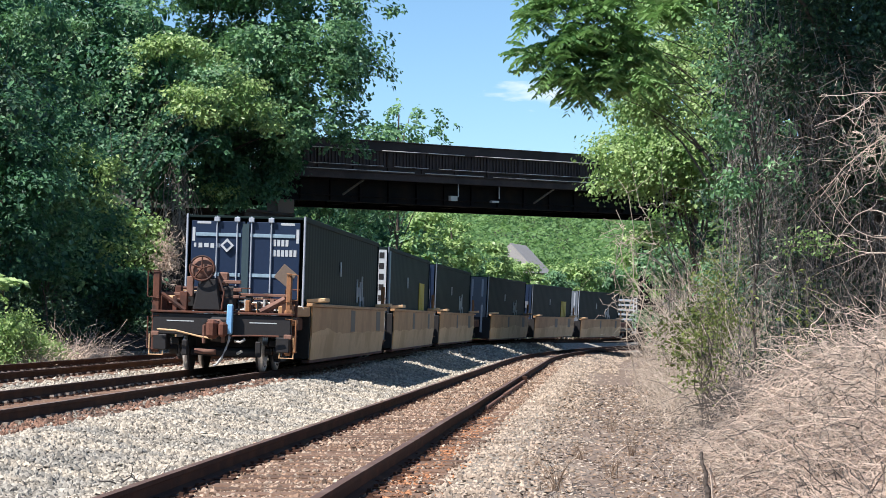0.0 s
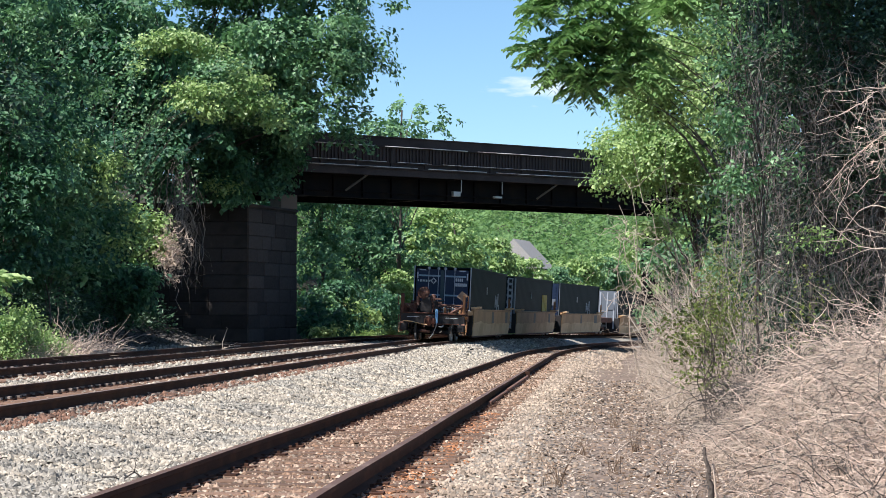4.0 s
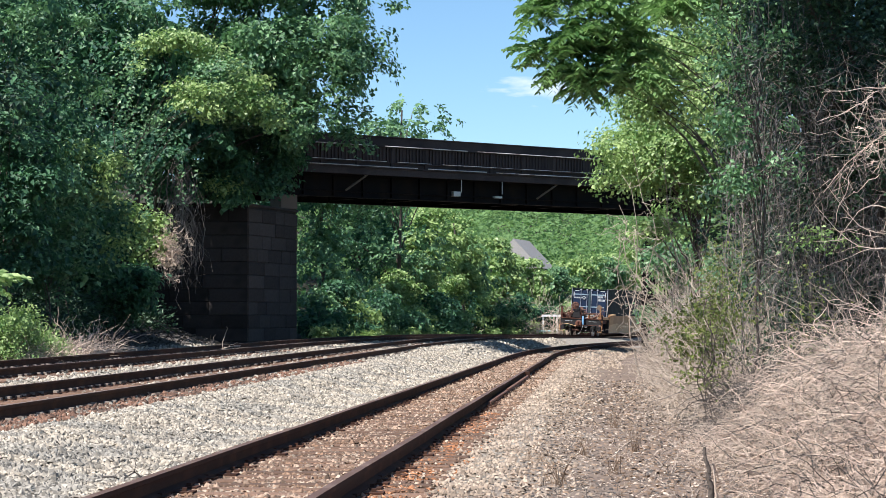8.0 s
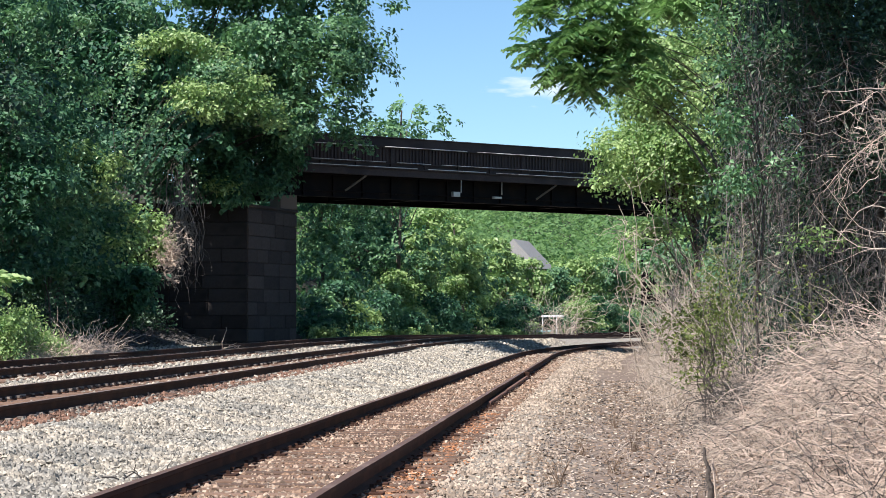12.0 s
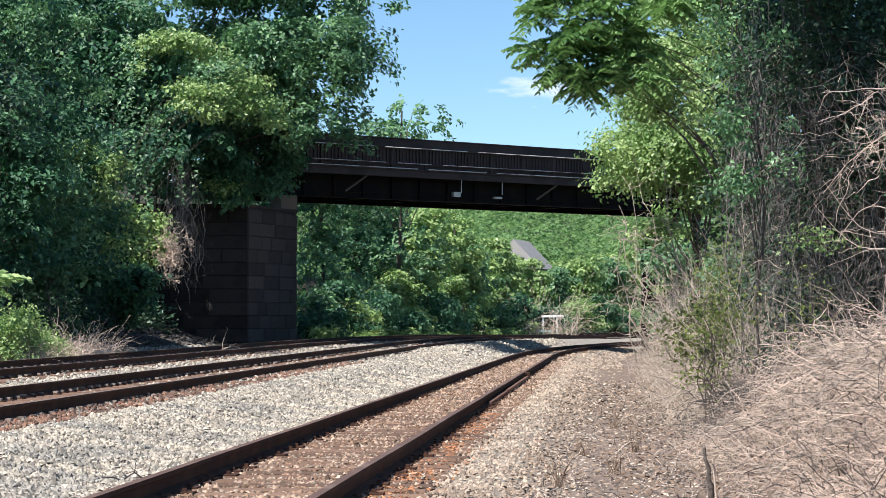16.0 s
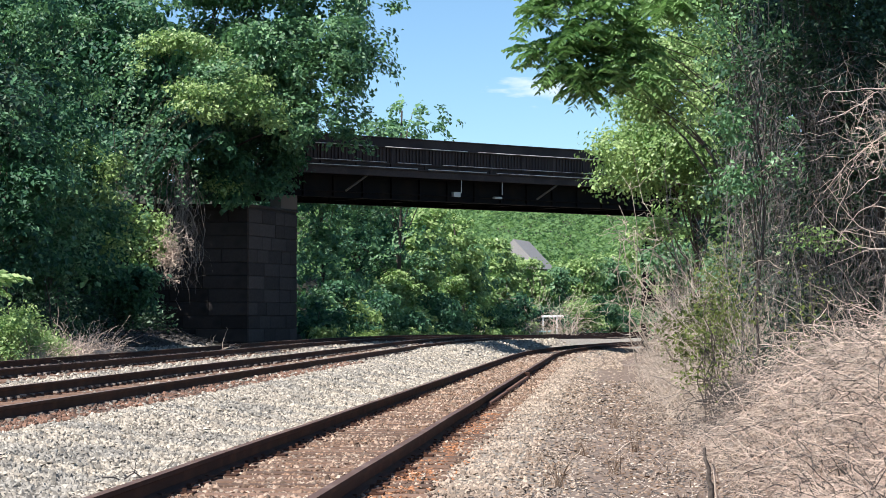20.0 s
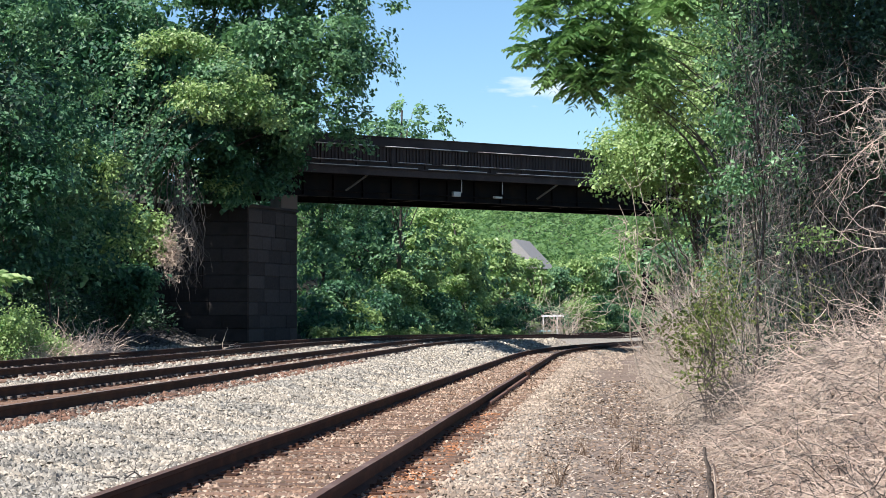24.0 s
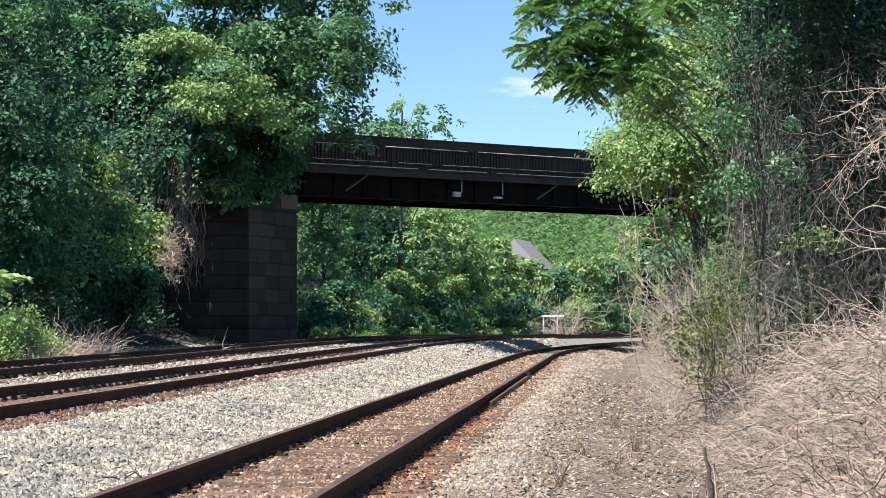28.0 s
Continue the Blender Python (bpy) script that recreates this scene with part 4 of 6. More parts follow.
def build_rear_end(c):
    """The last car's open end: truck, coupler, brake wheel, ladders and hoses."""
    build_truck(c, -1.25)
    ye = -2.75
    part("end_platform", box(-1.3, 1.3, -2.45, -0.05, 0.86, 1.12, 0.03), RUST, c, "rusty brown end platform")
    part("end_sill", box(-1.42, 1.42, ye, ye + 0.18, 0.72, 1.16, 0.02), GREASE, c, "dark end sill")
    part("sill_flange", box(-1.46, 1.46, ye - 0.05, ye + 0.3, 1.163, 1.21, 0.01), RUST, c)
    for sx in (-1, 1):
        part("sill_stripe", box(sx * 0.85 - 0.28, sx * 0.85 + 0.28, ye - 0.006, ye - 0.002, 0.99, 1.01), MARK_WHITE, c)
    # coupler
    cp = part("coupler_shank", box(-0.13, 0.13, ye - 0.35, ye + 0.1, 0.72, 0.98, 0.04), GREASE, c)
    bm = box(-0.2, 0.02, ye - 0.75, ye - 0.3, 0.66, 1.04, 0.07)
    box(0.05, 0.2, ye - 0.72, ye - 0.4, 0.70, 1.0, 0.05, bm=bm)
    part("knuckle", bm, RUST, cp, "rusty knuckle")
    part("draft_pocket", box(-0.24, 0.24, ye - 0.1, ye + 0.02, 0.60, 1.10, 0.05), GREASE, c)
    bm = bmesh.new()
    rod([(-0.33, ye - 0.14, 0.56), (-0.33, ye - 0.14, 0.92), (-0.24, ye - 0.14, 1.02), (-0.02, ye - 0.14, 1.02), (0.06, ye - 0.14, 0.92), (0.06, ye - 0.14, 0.58)], 0.04, 6, bm)
    part("striker_frame", bm, RUST_DUSTY, c, "dusty rusty coupler striker")
    part("angle_cock", rod([(0.3, ye - 0.1, 0.62), (0.42, ye - 0.16, 0.60), (0.5, ye - 0.1, 0.66)], 0.028, 6), PALE_METAL, c, "pale angle cock")
    part("angle_cock", rod([(0.34, ye - 0.02, 0.36), (0.44, ye - 0.06, 0.42)], 0.03, 6), PALE_METAL, c)
    # hoses and pipes
    part("air_hose", rod([(0.2, ye - 0.1, 0.78), (0.2, ye - 0.25, 0.62), (0.15, ye - 0.32, 0.45), (0.08, ye - 0.34, 0.28), (-0.02, ye - 0.34, 0.14), (-0.08, ye - 0.32, 0.12)], 0.026, 8), HOSE, c, "grey air hose")
    part("train_line_pipe", rod([(-1.3, ye - 0.1, 0.82), (-0.9, ye - 0.14, 0.80), (-0.45, ye - 0.14, 0.7), (-0.15, ye - 0.2, 0.66)], 0.018, 8), WELL_PALE, c, "tan cut lever")
    part("cut_lever", rod([(0.2, ye - 0.18, 0.72), (0.6, ye - 0.16, 0.74), (1.2, ye - 0.12, 0.74)], 0.022, 6), RUST, c)
    part("blue_post", box(0.13, 0.25, ye - 0.2, ye - 0.08, 0.76, 1.36, 0.02), BLUE_PAINT, c, "light blue end marker post")
    # brake wheel with its stand and housing
    bm = bmesh.new()
    rod([(-0.45 + 0.25 * math.cos(t), ye + 0.05, 2.08 + 0.25 * math.sin(t)) for t in (k * math.pi / 12 for k in range(25))], 0.022, 6, bm, False)
    for k in range(5):
        t = k * 2 * math.pi / 5 + 0.3
        rod([(-0.45, ye + 0.05, 2.08), (-0.45 + 0.25 * math.cos(t), ye + 0.05, 2.08 + 0.25 * math.sin(t))], 0.018, 6, bm)
    part("brake_wheel", bm, RUST, c, "rusty brake wheel")
    part("brake_housing", turned_y([(0.10, 0.05), (0.11, 0.20), (0.16, 0.245), (0.34, 0.24), (0.36, 0.05)], -0.45, ye, 2.08), RUST_DUSTY, c, "dusty round brake housing", True)
    bm = box(-0.64, -0.04, ye + 0.14, ye + 0.5, 1.21, 1.9, 0.04)
    for v in bm.verts:
        if v.co.z > 1.5:
            v.co.x = -0.34 + (v.co.x + 0.34) * 0.6
    part("brake_stand", bm, GREASE, c, "dark flared brake stand")
    for x0, x1, z in ((-1.26, -0.84, 1.55), (-0.2, 0.32, 1.82), (-0.15, 0.34, 1.66), (-0.1, 0.3, 1.52), (-1.2, -0.72, 1.42)):
        part("brake_arm", box(x0, x1, ye + 0.3, ye + 0.36, z - 0.035, z + 0.035, 0.01), RUST_DUSTY, c)
    part("brake_bracket", box(-0.92, -0.76, ye + 0.2, ye + 0.34, 1.22, 1.6, 0.015), RUST, c)
    part("brake_bracket", box(-0.8, -0.66, ye + 0.3, ye + 0.42, 1.5, 1.92, 0.015), RUST_DUSTY, c)
    part("brake_bracket", box(-0.16, 0.05, ye + 0.34, ye + 0.5, 1.62, 2.02, 0.03), RUST_DUSTY, c)
    bm = box(-0.85, -0.4, ye + 0.5, ye + 0.9, 1.25, 1.62, 0.06)
    box(-0.1, 0.22, ye + 0.3, ye + 0.7, 1.22, 1.75, 0.05, bm=bm)
    part("brake_rigging", bm, GREASE, c)
    part("chain", rod([(-0.1, ye + 0.1, 1.9), (0.02, ye + 0.05, 1.6), (-0.02, ye + 0.05, 1.25)], 0.02, 6), RUST, c)
    for k, z in enumerate((1.26, 1.33, 1.40, 1.47)):
        part("brake_pipe", rod([(0.02, ye + 0.4 + 0.1 * k, z), (1.2, ye + 0.4 + 0.1 * k, z + 0.01)], 0.016, 6), (PALE_METAL, RUST_DUSTY, PALE_METAL, RUST)[k], c)
    for k in range(8):
        x = 0.15 + 0.13 * k
        part("pipe_clamp", box(x - 0.02, x + 0.02, ye + 0.38, ye + 0.74, 1.24, 1.38 + 0.05 * (k % 3), 0.006), (RUST_DUSTY, GREASE, PALE_METAL)[k % 3], c)
    part("top_beam", box(0.05, 1.24, ye + 0.55, ye + 0.62, 1.54, 1.60, 0.01), RUST_DUSTY, c, "dusty worn crossbeam")
    # Rusty caps made orange, the sun on this corner put in their colour.
    for x, z, r in ((1.36, 1.22, 0.10), (1.45, 1.05, 0.085), (1.34, 0.98, 0.06)):
        part("valve_cap", turned_y([(0.0, 0.03), (0.01, r * 0.8), (0.06, r), (0.2, r)], x, ye + 0.02, z, 12), RUST_ORANGE, c, "orange rusty valve cap", True)
    # crossover platform, handrails and corner ladders
    part("crossover_step", box(-1.2, 1.2, -1.1, -0.5, 1.40, 1.44), PALE_METAL, c, "pale grating crossover step")
    part("crossover_step", box(-0.2, 1.15, -1.9, -1.4, 1.47, 1.51), RUST, c)
    part("cross_pipe", rod([(-1.2, -2.2, 1.36), (1.2, -2.2, 1.36)], 0.03, 8), RUST, c)
    part("cross_pipe", rod([(-1.2, -1.2, 1.68), (-0.4, -1.2, 1.7)], 0.035, 8), RUST, c)
    for sx in (-1, 1):
        # Right corner gets brighter orange rust, colouring in the sun it catches.
        mat = RUST if sx < 0 else RUST_ORANGE
        name = "rusty corner ladder post" if sx < 0 else "orange rusty corner ladder post"
        part("corner_post", box(min(sx * 1.30, sx * 1.44), max(sx * 1.30, sx * 1.40), ye + 0.02, ye + 0.2, 0.35, 2.0, 0.015), mat, c, name)
        part("corner_plate", box(min(sx * 1.18, sx * 1.5), max(sx * 1.18, sx * 1.5), ye + 0.3, ye + 0.36, 0.42, 1.5, 0.015), RUST, c)
        part("grab_loop", loop_handle(sx * 1.3, ye, 1.45, 2.02, sx * 0.24), mat, c)
        part("grab_loop", loop_handle(sx * 1.3, ye, 0.4, 1.1, sx * 0.22), mat, c)
        for k in range(4):
            part("step_rung", rod([(sx * 1.46, ye + 0.08, 0.42 + 0.32 * k), (sx * 1.46, ye + 0.6, 0.42 + 0.32 * k)], 0.02, 6), mat, c)
        bm = box(sx * 1.0 - 0.04, sx * 1.0 + 0.04, ye + 0.1, ye + 0.18, 1.21, 1.5)
        rod([(sx * 1.28, ye + 0.1, 1.56 if sx < 0 else 1.5), (sx * 0.78, ye + 0.1, 1.22)], 0.045 if sx < 0 else 0.075, 6, bm)
        part("diagonal_brace", bm, RUST if sx < 0 else RUST_DUSTY, c)
        part("side_bracket", box(min(sx * 1.1, sx * 1.46), max(sx * 1.1, sx * 1.46), -2.4, -0.1, 1.15, 1.36, 0.02), WELL_TAN if sx > 0 else RUST, c)
    rng = random.Random(14)
    for k in range(16):
        x, y, z = rng.uniform(-1.2, 0.7), rng.uniform(ye + 0.3, -0.4), rng.uniform(1.26, 1.66)
        w = rng.uniform(0.25, 0.8)
        pts = [(x, y, z), (x + w, y, z + rng.uniform(-0.03, 0.03)), (x + w + 0.05, y + rng.uniform(-0.2, 0.2), z - rng.uniform(0.05, 0.35))]
        part("brake_line", rod(pts, rng.uniform(0.012, 0.026), 6), (RUST, WELL_PALE, RUST_ORANGE, PALE_METAL)[k % 4], c)
    for k in range(7):
        x, y = rng.uniform(-1.15, 1.1), rng.uniform(ye + 0.2, ye + 0.9)
        bm = box(x - 0.05, x + 0.05, y - 0.05, y + 0.05, 1.215, 1.215 + rng.uniform(0.12, 0.3), 0.02)
        part("bracket", bm, (RUST, RUST_ORANGE, WELL_TAN)[k % 3], c)
    for sx in (-1, 1):
        part("foot_bracket", box(min(sx * 1.28, sx * 1.44), max(sx * 1.28, sx * 1.44), ye - 0.02, ye + 0.1, 0.68, 0.78, 0.015), RUST_DUSTY, c, "worn rusty step bracket")
        part("stirrup", rod([(sx * 1.2, ye + 0.02, 0.72), (sx * 1.2, ye + 0.02, 0.3), (sx * 1.48, ye + 0.02, 0.3), (sx * 1.48, ye + 0.02, 0.72)], 0.02, 6), WELL_PALE, c)
    part("lower_pipe", rod([(-0.56, ye + 0.1, 0.40), (-0.12, ye + 0.1, 0.38)], 0.055, 10), RUST_DUSTY, c, "dusty rusty tube", True)
    # pipes, valves and levers crowding the platform
    rng = random.Random(12)
    for k in range(9):
        y, z = ye + 0.35 + 0.22 * k, 1.24 + 0.06 * (k % 4)
        a = rng.uniform(-1.2, 0.2)
        part("brake_pipe", rod([(a, y, z), (a + rng.uniform(0.4, 1.0), y, z), (a + rng.uniform(1.0, 1.3), y + 0.1, z + rng.uniform(-0.05, 0.14))], 0.02, 6), (RUST, GREASE, PALE_METAL)[k % 3], c)
    for x, y, z0, z1 in ((-1.0, -2.2, 1.2, 1.72), (-0.85, -1.9, 1.2, 1.6), (0.45, -2.1, 1.2, 1.55), (0.75, -1.7, 1.2, 1.62), (0.32, -1.4, 1.2, 1.5), (-0.28, -1.3, 1.2, 1.95)):
        part("valve_body", box(x - 0.07, x + 0.07, y - 0.08, y + 0.08, z0, z1, 0.02), (RUST, GREASE)[int(x > 0)], c)
    part("reservoir_tank", rod([(0.25, -1.0, 1.3), (1.05, -1.0, 1.3)], 0.14, 12), GREASE, c, "black air tank", True)
    part("brake_cylinder", rod([(-1.05, -1.5, 1.36), (-0.45, -1.5, 1.36)], 0.13, 12), RUST, c, "rusty brake cylinder", True)
    for x in (-1.15, -0.1, 0.95):
        part("hand_rail", rod([(x, -0.35, 1.2), (x, -0.35, 1.72), (x + 0.3, -0.35, 1.72)], 0.018, 6), RUST, c)
    for y in (-2.35, -0.15):
        part("brake_beam", box(-0.7, 0.7, y, y + 0.08, 0.3, 0.42, 0.01), GREASE, c)
    for sx in (-1, 1):
        part("brake_shoe", box(sx * 0.755 - 0.06, sx * 0.755 + 0.06, -2.72, -2.62, 0.3, 0.62, 0.02), GREASE, c)
        part("sill_gusset", box(min(sx * 1.12, sx * 1.4), max(sx * 1.12, sx * 1.4), ye - 0.02, ye + 0.4, 0.4, 0.72, 0.02), GREASE, c)
    m = pose(1.27, ye + 0.06, 1.98) @ Matrix.Rotation(radians(38), 4, "Y")
    bm = box(-0.17, 0.17, -0.01, 0.01, -0.17, 0.17, 0.004)
    bmesh.ops.transform(bm, matrix=m, verts=bm.verts)
    part("placard", bm, PLACARD, c, "tan tilted placard")


PITCH = (19.3, 19.3, 24.0)
TRAIN = []
s_at = 49.45
KINDS = (("doors", "white"), ("ladder", "yellow"), ("plain", "white"), ("pale", "white"), ("plain", "yellow"), ("pale", "white"), ("ladder", "white"))
BOX_LABELS = {"doors": "dark container with blue doors and pale lock rods", "ladder": "dark container with a white-barred end in a well car",
              "pale": "dark green-grey container with a pale end wall", "plain": "dark green-grey container with a blue end wall"}
for i in range(7):
    pitch = PITCH[i % 3]
    car = build_well_car("tan well car with rusty open end, last of the train" if i == 0 else "tan well car carrying one container", i == 0, pitch, 30 + i)
    cont = build_container(BOX_LABELS[KINDS[i][0]], KINDS[i][0], KINDS[i][1], 60 + i)
    TRAIN.append((car, cont, s_at))
    s_at += pitch


def train_s(t):
    """How far the train has gone by t seconds: gathering speed, then steady."""
    a = min(t, 10.0)
    return -0.6 + 12.72 * a + 0.155 * a * a + 15.85 * (t - a)


def motions():
    times = [0.5 * k for k in range(24)] + [12 + k for k in range(17)]
    for car_ob, box_ob, s0 in TRAIN:
        rows, rows_box = [], []
        for t in times:
            s = s0 + train_s(t)
            xa, ya, _ = main_at(s)
            xb, yb, _ = main_at(s + L_BOX)
            roll = math.degrees(math.atan(cant(ya + 8) / 1.51))
            m = pose(xa, ya, float(grade(ya)), 0, roll, math.degrees(math.atan2(-(xb - xa), yb - ya)))
            rows.append((t, m))
            rows_box.append((t, m @ Matrix.Translation((0, 0, 0.40))))
        walk(car_ob, rows)
        walk(box_ob, rows_box)

# ---- plants ----
def leaves(points, size, rng, droop=0.3, wide=0.68, spread=0.35, out=None):
    """Folded leaves at points, turned outwards along out: numpy arrays of vertices and triangles."""
    n = len(points)
    ln = size * (1 + spread * rng.normal(0, 1, n)).clip(0.45, 1.8)
    nrm = rng.normal(0, 0.42, (n, 3)) + (0, 0, 0.55)
    if out is not None:
        nrm = nrm + out
    else:
        nrm = nrm + (-0.2, -0.25, 0.5)
    nrm /= np.linalg.norm(nrm, axis=1, keepdims=True) + 1e-9
    d = rng.normal(0, 1, (n, 3)) - (0, 0, droop * 1.6)
    d -= nrm * (d * nrm).sum(1, keepdims=True)
    d /= np.linalg.norm(d, axis=1, keepdims=True) + 1e-9
    side = np.cross(d, nrm)
    w = (ln * wide * rng.uniform(0.75, 1.2, n))[:, None] / 2
    ln = ln[:, None]
    mid = points + d * ln * 0.5
    v = np.stack([points, mid + side * w + nrm * w * 0.3, points + d * ln - nrm * ln * 0.12, mid - side * w + nrm * w * 0.3], 1)
    i = 4 * np.arange(n)[:, None]
    f = np.concatenate([i + [0, 1, 2], i + [0, 2, 3]], 1).reshape(-1, 3)
    return v.reshape(-1, 3), f


def blob_points(blobs, n, rng, per=12, inner=0.12, twig=0.2):
    """Leaf points in twig clusters on the shells of the blobs (x, y, z, rx, ry, rz), with the way out of the clump at each."""
    blobs = np.asarray(blobs, float)
    area = (blobs[:, 3] * blobs[:, 4] + blobs[:, 3] * blobs[:, 5] + blobs[:, 4] * blobs[:, 5])
    k = n // per
    which = rng.choice(len(blobs), k, p=area / area.sum())
    d = rng.normal(0, 1, (k, 3))
    d /= np.linalg.norm(d, axis=1, keepdims=True)
    d[:, 2] = np.where((d[:, 2] < -0.2) & (rng.random(k) < 0.6), -d[:, 2], d[:, 2])
    rad = np.where(rng.random(k) < inner, rng.uniform(0.3, 0.9, k), rng.normal(1.0, 0.09, k))
    c = blobs[which, :3] + d * rad[:, None] * blobs[which, 3:6]
    if k > 200:
        # holes and hanging strands in the foliage
        ph, fr = rng.uniform(0, 6.28, (4, 3)), rng.uniform(1.6, 4.2, (4, 3)) * (1, 1, 0.6)
        hole = sum(np.sin(c @ np.diag(fr[i]) + ph[i]).sum(1) for i in range(4))
        keep = hole > np.quantile(hole, 0.2)
        c, d = c[keep], d[keep]
        k = len(c)
    p = np.repeat(c, per, 0) + rng.normal(0, twig, (k * per, 3)) * (1, 1, 0.6)
    return p, np.repeat(d, per, 0)


def crown_blobs(centre, radii, count, rng, share=(0.30, 0.50), low=-0.9):
    out = []
    for k in range(count):
        d = rng.normal(0, 1, 3)
        d /= np.linalg.norm(d)
        d[2] = max(d[2], low)
        r = rng.uniform(0.35, 0.85)
        q = rng.uniform(*share) * min(radii) * rng.uniform(0.8, 1.3)
        out.append((*(np.array(centre) + d * r * np.array(radii)), q * rng.uniform(0.9, 1.4), q * rng.uniform(0.9, 1.4), q * rng.uniform(0.38, 0.66)))
    return out


def tubes(lines, radii, sides=4):
    """Thin tapering stems: lines (n, m, 3), radii (n,): vertices and quads."""
    n, m, _ = lines.shape
    t = np.gradient(lines, axis=1)
    t /= np.linalg.norm(t, axis=2, keepdims=True) + 1e-9
    ref = np.where(np.abs(t[..., 2:3]) > 0.9, np.array([1.0, 0, 0]), np.array([0, 0, 1.0]))
    a = np.cross(t, ref)
    a /= np.linalg.norm(a, axis=2, keepdims=True) + 1e-9
    b = np.cross(t, a)
    taper = np.linspace(1, 0.35, m)[None, :, None] * np.asarray(radii)[:, None, None]
    ring = [lines + taper * (a * math.cos(q) + b * math.sin(q)) for q in (2 * math.pi * k / sides for k in range(sides))]
    v = np.stack(ring, 2).reshape(-1, 3)
    base = (np.arange(n)[:, None, None] * m + np.arange(m - 1)[None, :, None]) * sides + np.arange(sides)[None, None, :]
    nxt = np.roll(np.arange(sides), -1) - np.arange(sides)
    f = np.stack([base, base + nxt, base + nxt + sides, base + sides], -1).reshape(-1, 4)
    return v, f


def limb_mesh(name, base, height, radius, targets, rng, mat):
    lines, rad = [], []
    base = np.array(base, float)
    lean = rng.normal(0, 0.04, 2)
    top = base + (lean[0] * height, lean[1] * height, height)
    m = 9
    t = np.linspace(0, 1, m)[:, None]
    trunk = base + (top - base) * t + np.concatenate([rng.normal(0, 0.07, (m, 2)), np.zeros((m, 1))], 1) * (t > 0)
    lines.append(trunk)
    rad.append(radius)
    for q in targets:
        q = np.array(q[:3], float)
        at = base + (top - base) * np.clip((q[2] - base[2]) / height * rng.uniform(0.35, 0.8), 0.12, 0.95)
        bend = np.array([0, 0, 0.12 * np.linalg.norm(q - at)])
        lines.append(at + (q - at) * t + bend * np.sin(np.pi * t) + rng.normal(0, 0.05, (m, 3)) * t)
        rad.append(radius * rng.uniform(0.22, 0.4))
    v, f = tubes(np.array(lines), np.array(rad), 5)
    return fast_mesh(name, v, f, mat, True)


def tree(name, label, base_xy, height, trunk_r, blobs, n, size, mat, seed, droop=0.3, per=12, twig=0.2, category="tree", inner=0.12, bark=None, wide=0.68):
    rng = np.random.default_rng(seed)
    z = float(ground_z(*base_xy))
    ob = thing(name, label, category, at=pose(base_xy[0], base_xy[1], z))
    off = np.array((base_xy[0], base_xy[1], z))
    blobs = [(b[0] - off[0], b[1] - off[1], b[2] - off[2], *b[3:]) for b in blobs]
    part("trunk", limb_mesh("trunk", (0, 0, -0.2), height, trunk_r, blobs[:15], rng, bark or BARK), None, ob)
    p, out = blob_points(blobs, n, rng, per, inner, twig)
    v, f = leaves(p, size, rng, droop, wide, 0.35, out)
    part("crown", fast_mesh("crown", v, f, mat), None, ob)
    return ob


def plain_tree(label, x, y, height, crown_r, mat, seed, n=22000, size=0.16, low=0.25, count=26, trunk_r=0.2, name="tree"):
    rng = np.random.default_rng(seed + 500)
    z = float(ground_z(x, y))
    zc, rz = z + height * (low + 1) / 2, height * (1 - low) / 2
    return tree(name, label, (x, y), height * 0.8, trunk_r, crown_blobs((x, y, zc), (crown_r, crown_r, rz), count, rng), n, size, mat, seed)


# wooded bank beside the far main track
# The first two trees wear the darker leaf, so the bank looks shaded.
plain_tree("tall leafy tree draped in dark vines on the bank", -15.6, 61, 13, 3.4, LEAF_SHADED, 1, 15000, 0.20, 0.05, 44)
plain_tree("tall dense green tree on the shaded bank", -15.6, 70, 14.5, 3.7, LEAF_SHADED, 2, 18000, 0.20, 0.05, 44)
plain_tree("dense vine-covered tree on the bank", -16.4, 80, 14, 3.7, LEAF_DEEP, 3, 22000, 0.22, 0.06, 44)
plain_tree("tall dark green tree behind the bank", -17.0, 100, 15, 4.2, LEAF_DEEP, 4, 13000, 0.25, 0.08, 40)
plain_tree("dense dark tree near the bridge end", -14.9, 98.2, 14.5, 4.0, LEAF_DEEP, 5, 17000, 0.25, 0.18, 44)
plain_tree("tall leafy tree rising behind the bank", -19, 112, 17, 5, LEAF_DEEP, 14, 7000, 0.36, 0.25, 34)
plain_tree("tall leafy tree rising behind the bank", -25, 112, 18, 6, LEAF_DEEP, 15, 7000, 0.36, 0.2, 34)
plain_tree("tall dark tree behind the bridge end", -15.5, 114, 16, 4.2, LEAF_DEEP, 21, 6000, 0.42, 0.1, 34)
rng = np.random.default_rng(70)
